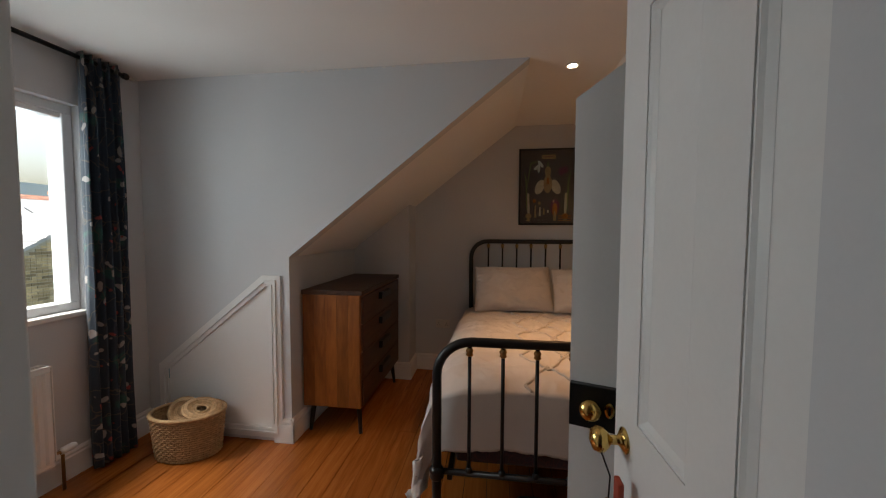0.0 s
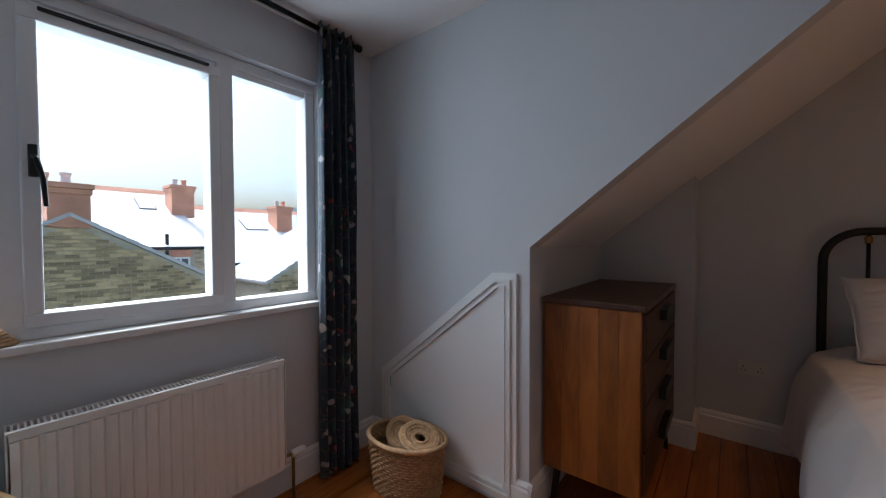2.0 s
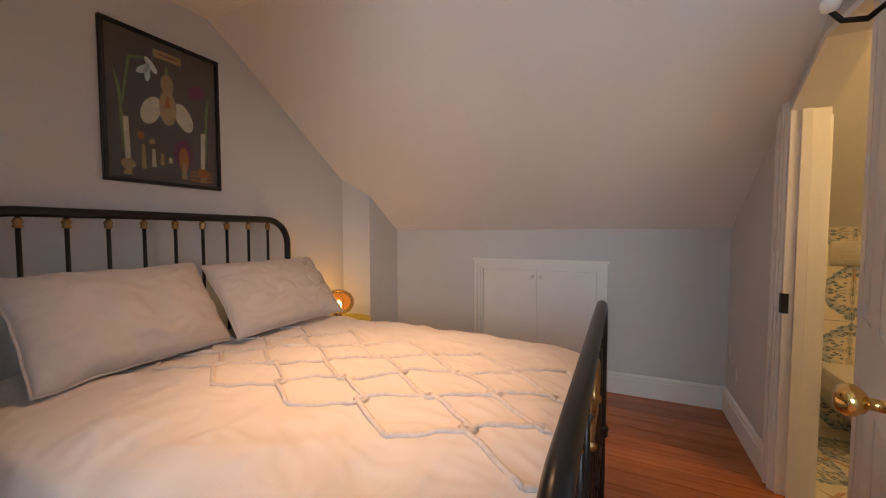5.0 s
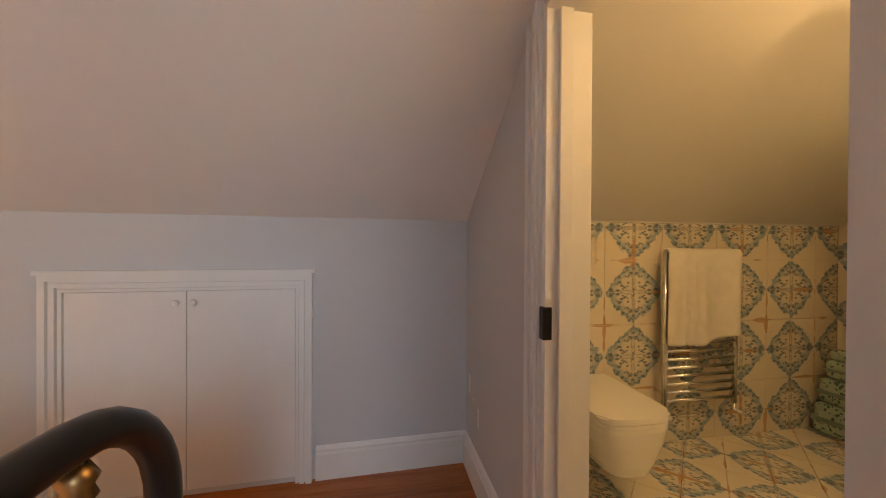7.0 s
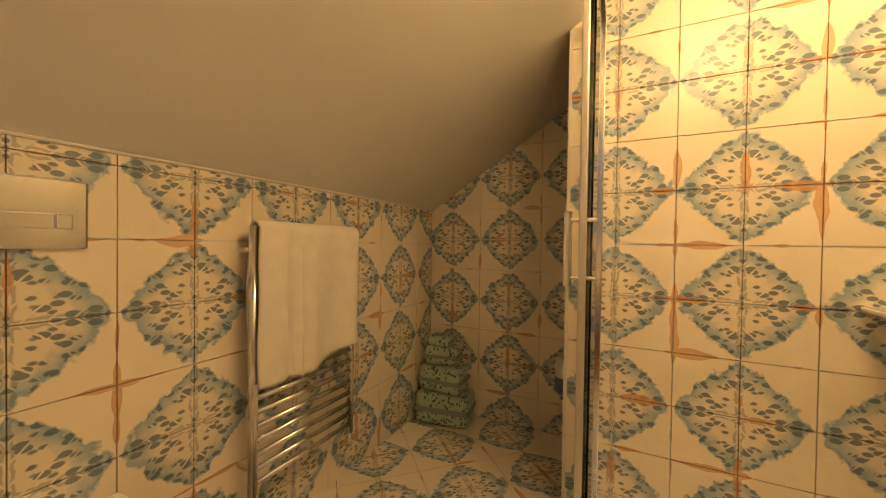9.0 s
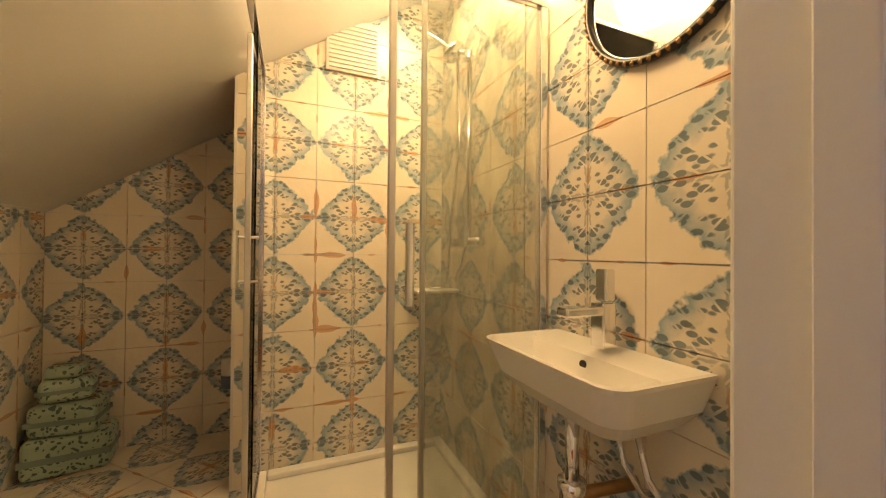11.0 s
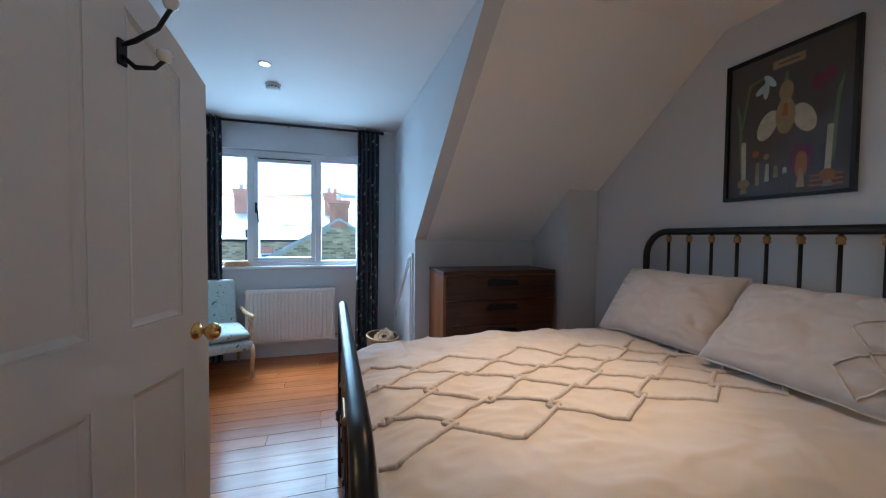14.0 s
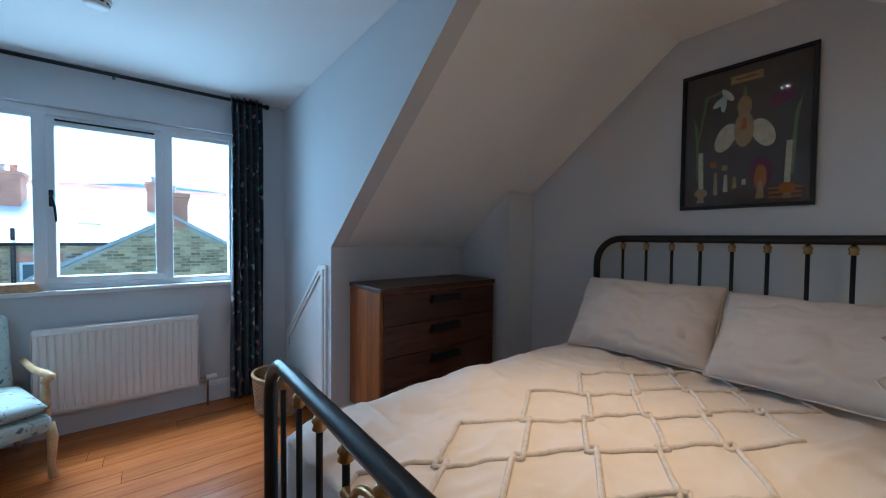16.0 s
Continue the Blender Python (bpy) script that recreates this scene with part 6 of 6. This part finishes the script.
        mm = Matrix.Translation(((xa + xb) / 2, (ya + yb) / 2, eave + (XF - (xa + xb) / 2) * pitch + 0.03)) @ Matrix.Rotation(tilt, 4, "Y")
        half = (xa - xb) / 2 / math.cos(tilt)
        sk = part("rooflight", boxed(-half, (ya - yb) / 2, 0, half, (yb - ya) / 2, 0.07, m=mm), M_GUTTER, h)
        part("pane", boxed(-half + 0.05, (ya - yb) / 2 + 0.05, 0.07, half - 0.05, (yb - ya) / 2 - 0.05, 0.08, m=mm), M_UPVC, sk)
        gaps = []
        if window:
            wa, wb, wz0, wz1 = window
            gaps = [(wa - 0.06, wb + 0.06, wz0 - 0.1, wz1 + 0.24)]
            w = part("window", boxed(XF - 0.02, wa, wz0, XF + 0.03, wb, wz1), M_UPVC, h)
            for p, q in ((wa + 0.06, (wa + wb) / 2 - 0.03), ((wa + wb) / 2 + 0.03, wb - 0.06)):
                part("pane", boxed(XF + 0.03, p, wz0 + 0.06, XF + 0.036, q, wz1 - 0.06), M_DARKPANE, w)
            part("lintel", boxed(XF, wa - 0.06, wz1, XF + 0.03, wb + 0.06, wz1 + 0.24), M_REDBRICK, h)
            part("sill", boxed(XF, wa - 0.06, wz0 - 0.1, XF + 0.08, wb + 0.06, wz0), M_UPVC, h)
            part("downpipe", tube(bmesh.new(), [(XF + 0.10, wa - 0.10, eave + 0.35), (XF + 0.10, wa - 0.10, -7)], 0.05, 8), M_BLACK, h)
        bricks("brick_course", h, XF, y0, y1, -1.6, lambda v: eave - 0.12, int(y0 * 10), M_BRICK, gaps)
        if stack_at is not None:
            stack(h, -16.4, stack_at, 0.8, 0.70, eave + 1.0, ridge + 0.22, 2)

    step, low = 3.8, 0.62
    for k in range(-3, 5):
        y0 = -1.9 + step * k
        down = low if k >= 2 else 0.0
        light = (y0 + 1.75, y0 + 2.3, -15.35, -15.95) if k < 1 else (y0 + 2.55, y0 + 3.05, -16.75, -17.55) if k == 1 else (y0 + 2.2, y0 + 3.1, -16.5, -17.35)
        window = {0: (-1.25, -0.45, -0.3, 0.55), 1: (4.72, 5.25, 0.1, 0.79), -1: (-5.2, -4.4, -0.3, 0.55)}.get(k)
        terrace(y0, y0 + step, 1.18 - down * 0.95, 3.12 - down * 0.8, light, window, (y0 + step) if k != 1 else y0 + step - 0.05)

    def wing(c, x1, half, apex, chimney):
        h = thing("rear_extension", "stock brick rear wing with sloping slate roof", "house wing", "rear wings outside the window")
        pitch = 0.58
        eave = apex - half * pitch
        part("wall", prism(bmesh.new(), [(c - half, -7), (c + half, -7), (c + half, eave), (c, apex), (c - half, eave)], "x", XF, x1), M_MORTAR, h)
        for side in (-1, 1):
            rf = part("roof", prism(bmesh.new(), [(c, apex + 0.01), (c + side * (half + 0.12), eave - 0.06), (c + side * (half + 0.12), eave + 0.03), (c, apex + 0.09)], "x", XF + 0.01, x1 + 0.04), M_SLATE, h)
            n = 14
            for i in range(n):
                a, b = (half + 0.14) * (1 - i / n), (half + 0.14) * (1 - (i + 1.1) / n)
                part("slate_course", prism(bmesh.new(), [(c + side * a, apex + 0.115 - a * pitch), (c + side * max(b, 0), apex + 0.09 - max(b, 0) * pitch), (c + side * max(b, 0), apex + 0.07 - max(b, 0) * pitch), (c + side * a, apex + 0.07 - a * pitch)], "x", XF + 0.02, x1 + 0.02), M_SLATE, rf)
        bricks("brick_course", h, x1, c - half, c + half, -1.2, lambda v: apex - abs(v - c) * pitch, int(c * 10) + 5)
        if chimney:
            stack(h, x1 + 0.022, c, 0.9, 0.62, apex - 0.22, apex + 0.68, 1)

    wing(2.15, -11.0, 2.9, 1.80, True)
    wing(9.05, -11.0, 2.9, 1.80, True)
    wing(-5.6, -11.0, 2.9, 1.80, True)


build_outside()


# ---- floor boards and tiles ----
def build_boards():
    """Boards run north to south, with staggered end joints."""
    floor = bpy.data.objects["floor"]
    rnd = random.Random(3)
    w, x = 0.128, WX
    while x < EAST - 0.01:
        x1 = min(x + w, EAST)
        spans = [(-1.42 if x < 0.34 else BATHY - 0.06, 4.08)]
        a = spans[0][0]
        cuts = []
        y = a + rnd.uniform(1.4, 3.6)
        while y < 3.4:
            cuts.append(y)
            y += rnd.uniform(2.2, 3.4)
        for lo, hi in zip([a] + cuts, cuts + [4.08]):
            d = rnd.uniform(0, 0.0012)
            b = boxed(x + 0.0016, lo + 0.001, -0.022, x1 - 0.0016, hi - 0.001, -0.0012 + d)
            part("board", b, M_FLOOR, floor)
        x += w


def clip_poly(poly, a, b, c):
    """Keeps the part of a polygon where a*u + b*v <= c."""
    res = []
    for i, p in enumerate(poly):
        q = poly[(i + 1) % len(poly)]
        dp, dq = a * p[0] + b * p[1] - c, a * q[0] + b * q[1] - c
        if dp <= 0:
            res.append(p)
        if dp * dq < 0:
            t = dp / (dp - dq)
            res.append((p[0] + t * (q[0] - p[0]), p[1] + t * (q[1] - p[1])))
    return res


def tiled(parent, mat, axis, lo, hi, u0, u1, v0, v1, ou, ov, cuts=(), turn=0.0):
    """Tiles of one face, from the joint crossing (ou, ov); cuts are half-planes that trim them."""
    gap, n = 0.0015, 0
    cs, sn = math.cos(radians(turn)), math.sin(radians(turn))
    reach = int(4.2 / TILE)
    for i in range(-reach, reach):
        for j in range(-reach, reach):
            a, b = i * TILE + gap, j * TILE + gap
            c, d = (i + 1) * TILE - gap, (j + 1) * TILE - gap
            poly = [(ou + p * cs - q * sn, ov + p * sn + q * cs) for p, q in ((a, b), (c, b), (c, d), (a, d))]
            for k in ((-1, 0, -u0), (1, 0, u1), (0, -1, -v0), (0, 1, v1), *cuts):
                poly = clip_poly(poly, *k)
                if len(poly) < 3:
                    break
            if len(poly) < 3:
                continue
            area = abs(sum(poly[m][0] * poly[(m + 1) % len(poly)][1] - poly[(m + 1) % len(poly)][0] * poly[m][1] for m in range(len(poly)))) / 2
            if area > 0.0004:
                part("tile", prism(bmesh.new(), poly, axis, lo, hi), mat, parent)
                n += 1
    return n


def build_tiles():
    o = bpy.data.objects
    slope = (CEIL - 1.29) / (EAST - 0.745)
    m_e = tile_material("tile_east", ("Y", "Z"), (0.614, 0.892))
    m_w = tile_material("tile_west", ("Y", "Z"), (0.51, 1.27))
    m_s = tile_material("tile_south", ("X", "Z"), (2.41, 1.11))
    m_b = tile_material("tile_shower", ("X", "Z"), (1.07, 0.90))
    m_f = tile_material("tile_floor", ("X", "Y"), (2.0, -0.6), -45)
    tiled(o["wall_east"], m_e, "x", EAST - 0.012, EAST + 0.001, -1.255, BATHY - 0.12, 0.0, 1.297, 0.614, 0.892)
    under = (slope, 1.0, CEIL + 0.745 * slope - 0.004)
    tiled(o["wall_bath_south"], m_s, "y", -1.266, -1.254, 1.60, EAST - 0.013, 0.0, CEIL, 2.41, 1.11, (under,))
    tiled(o["wall_shower"], m_b, "y", -0.616, -0.603, BATHW, 1.61, 0.0, CEIL - 0.004, 1.07, 0.90, (under,))
    tiled(o["wall_partition"], m_w, "x", BATHW - 0.013, BATHW, -0.602, BATHY - 0.122, 0.0, CEIL - 0.004, 0.51, 1.27)
    tiled(o["floor"], m_f, "z", -0.022, 0.0, BATHW, EAST - 0.013, -1.254, BATHY - 0.062, 2.0, -0.6, (), 45)
    structure("trim_tile_top", tube(bmesh.new(), [(EAST - 0.014, -1.25, 1.300), (EAST - 0.014, BATHY - 0.125, 1.300)], 0.006, 8), M_CREAMPLASTIC, "pale sealant bead above the wall tiles", "trim")
    for name, bm in (("trim_tile_edge", boxed(1.606, -0.617, 0.0, 1.618, -0.600, roof_e(1.62) - 0.004)),):
        structure(name, bm, M_CREAMPLASTIC, "pale tile edge trim", "trim")
    structure("wall_shower_side", boxed(1.610, -1.254, 0, 1.614, -0.617, roof_e(1.62) - 0.01), M_GROUT, "side of the boxed wall", "wall")


build_boards()
build_tiles()
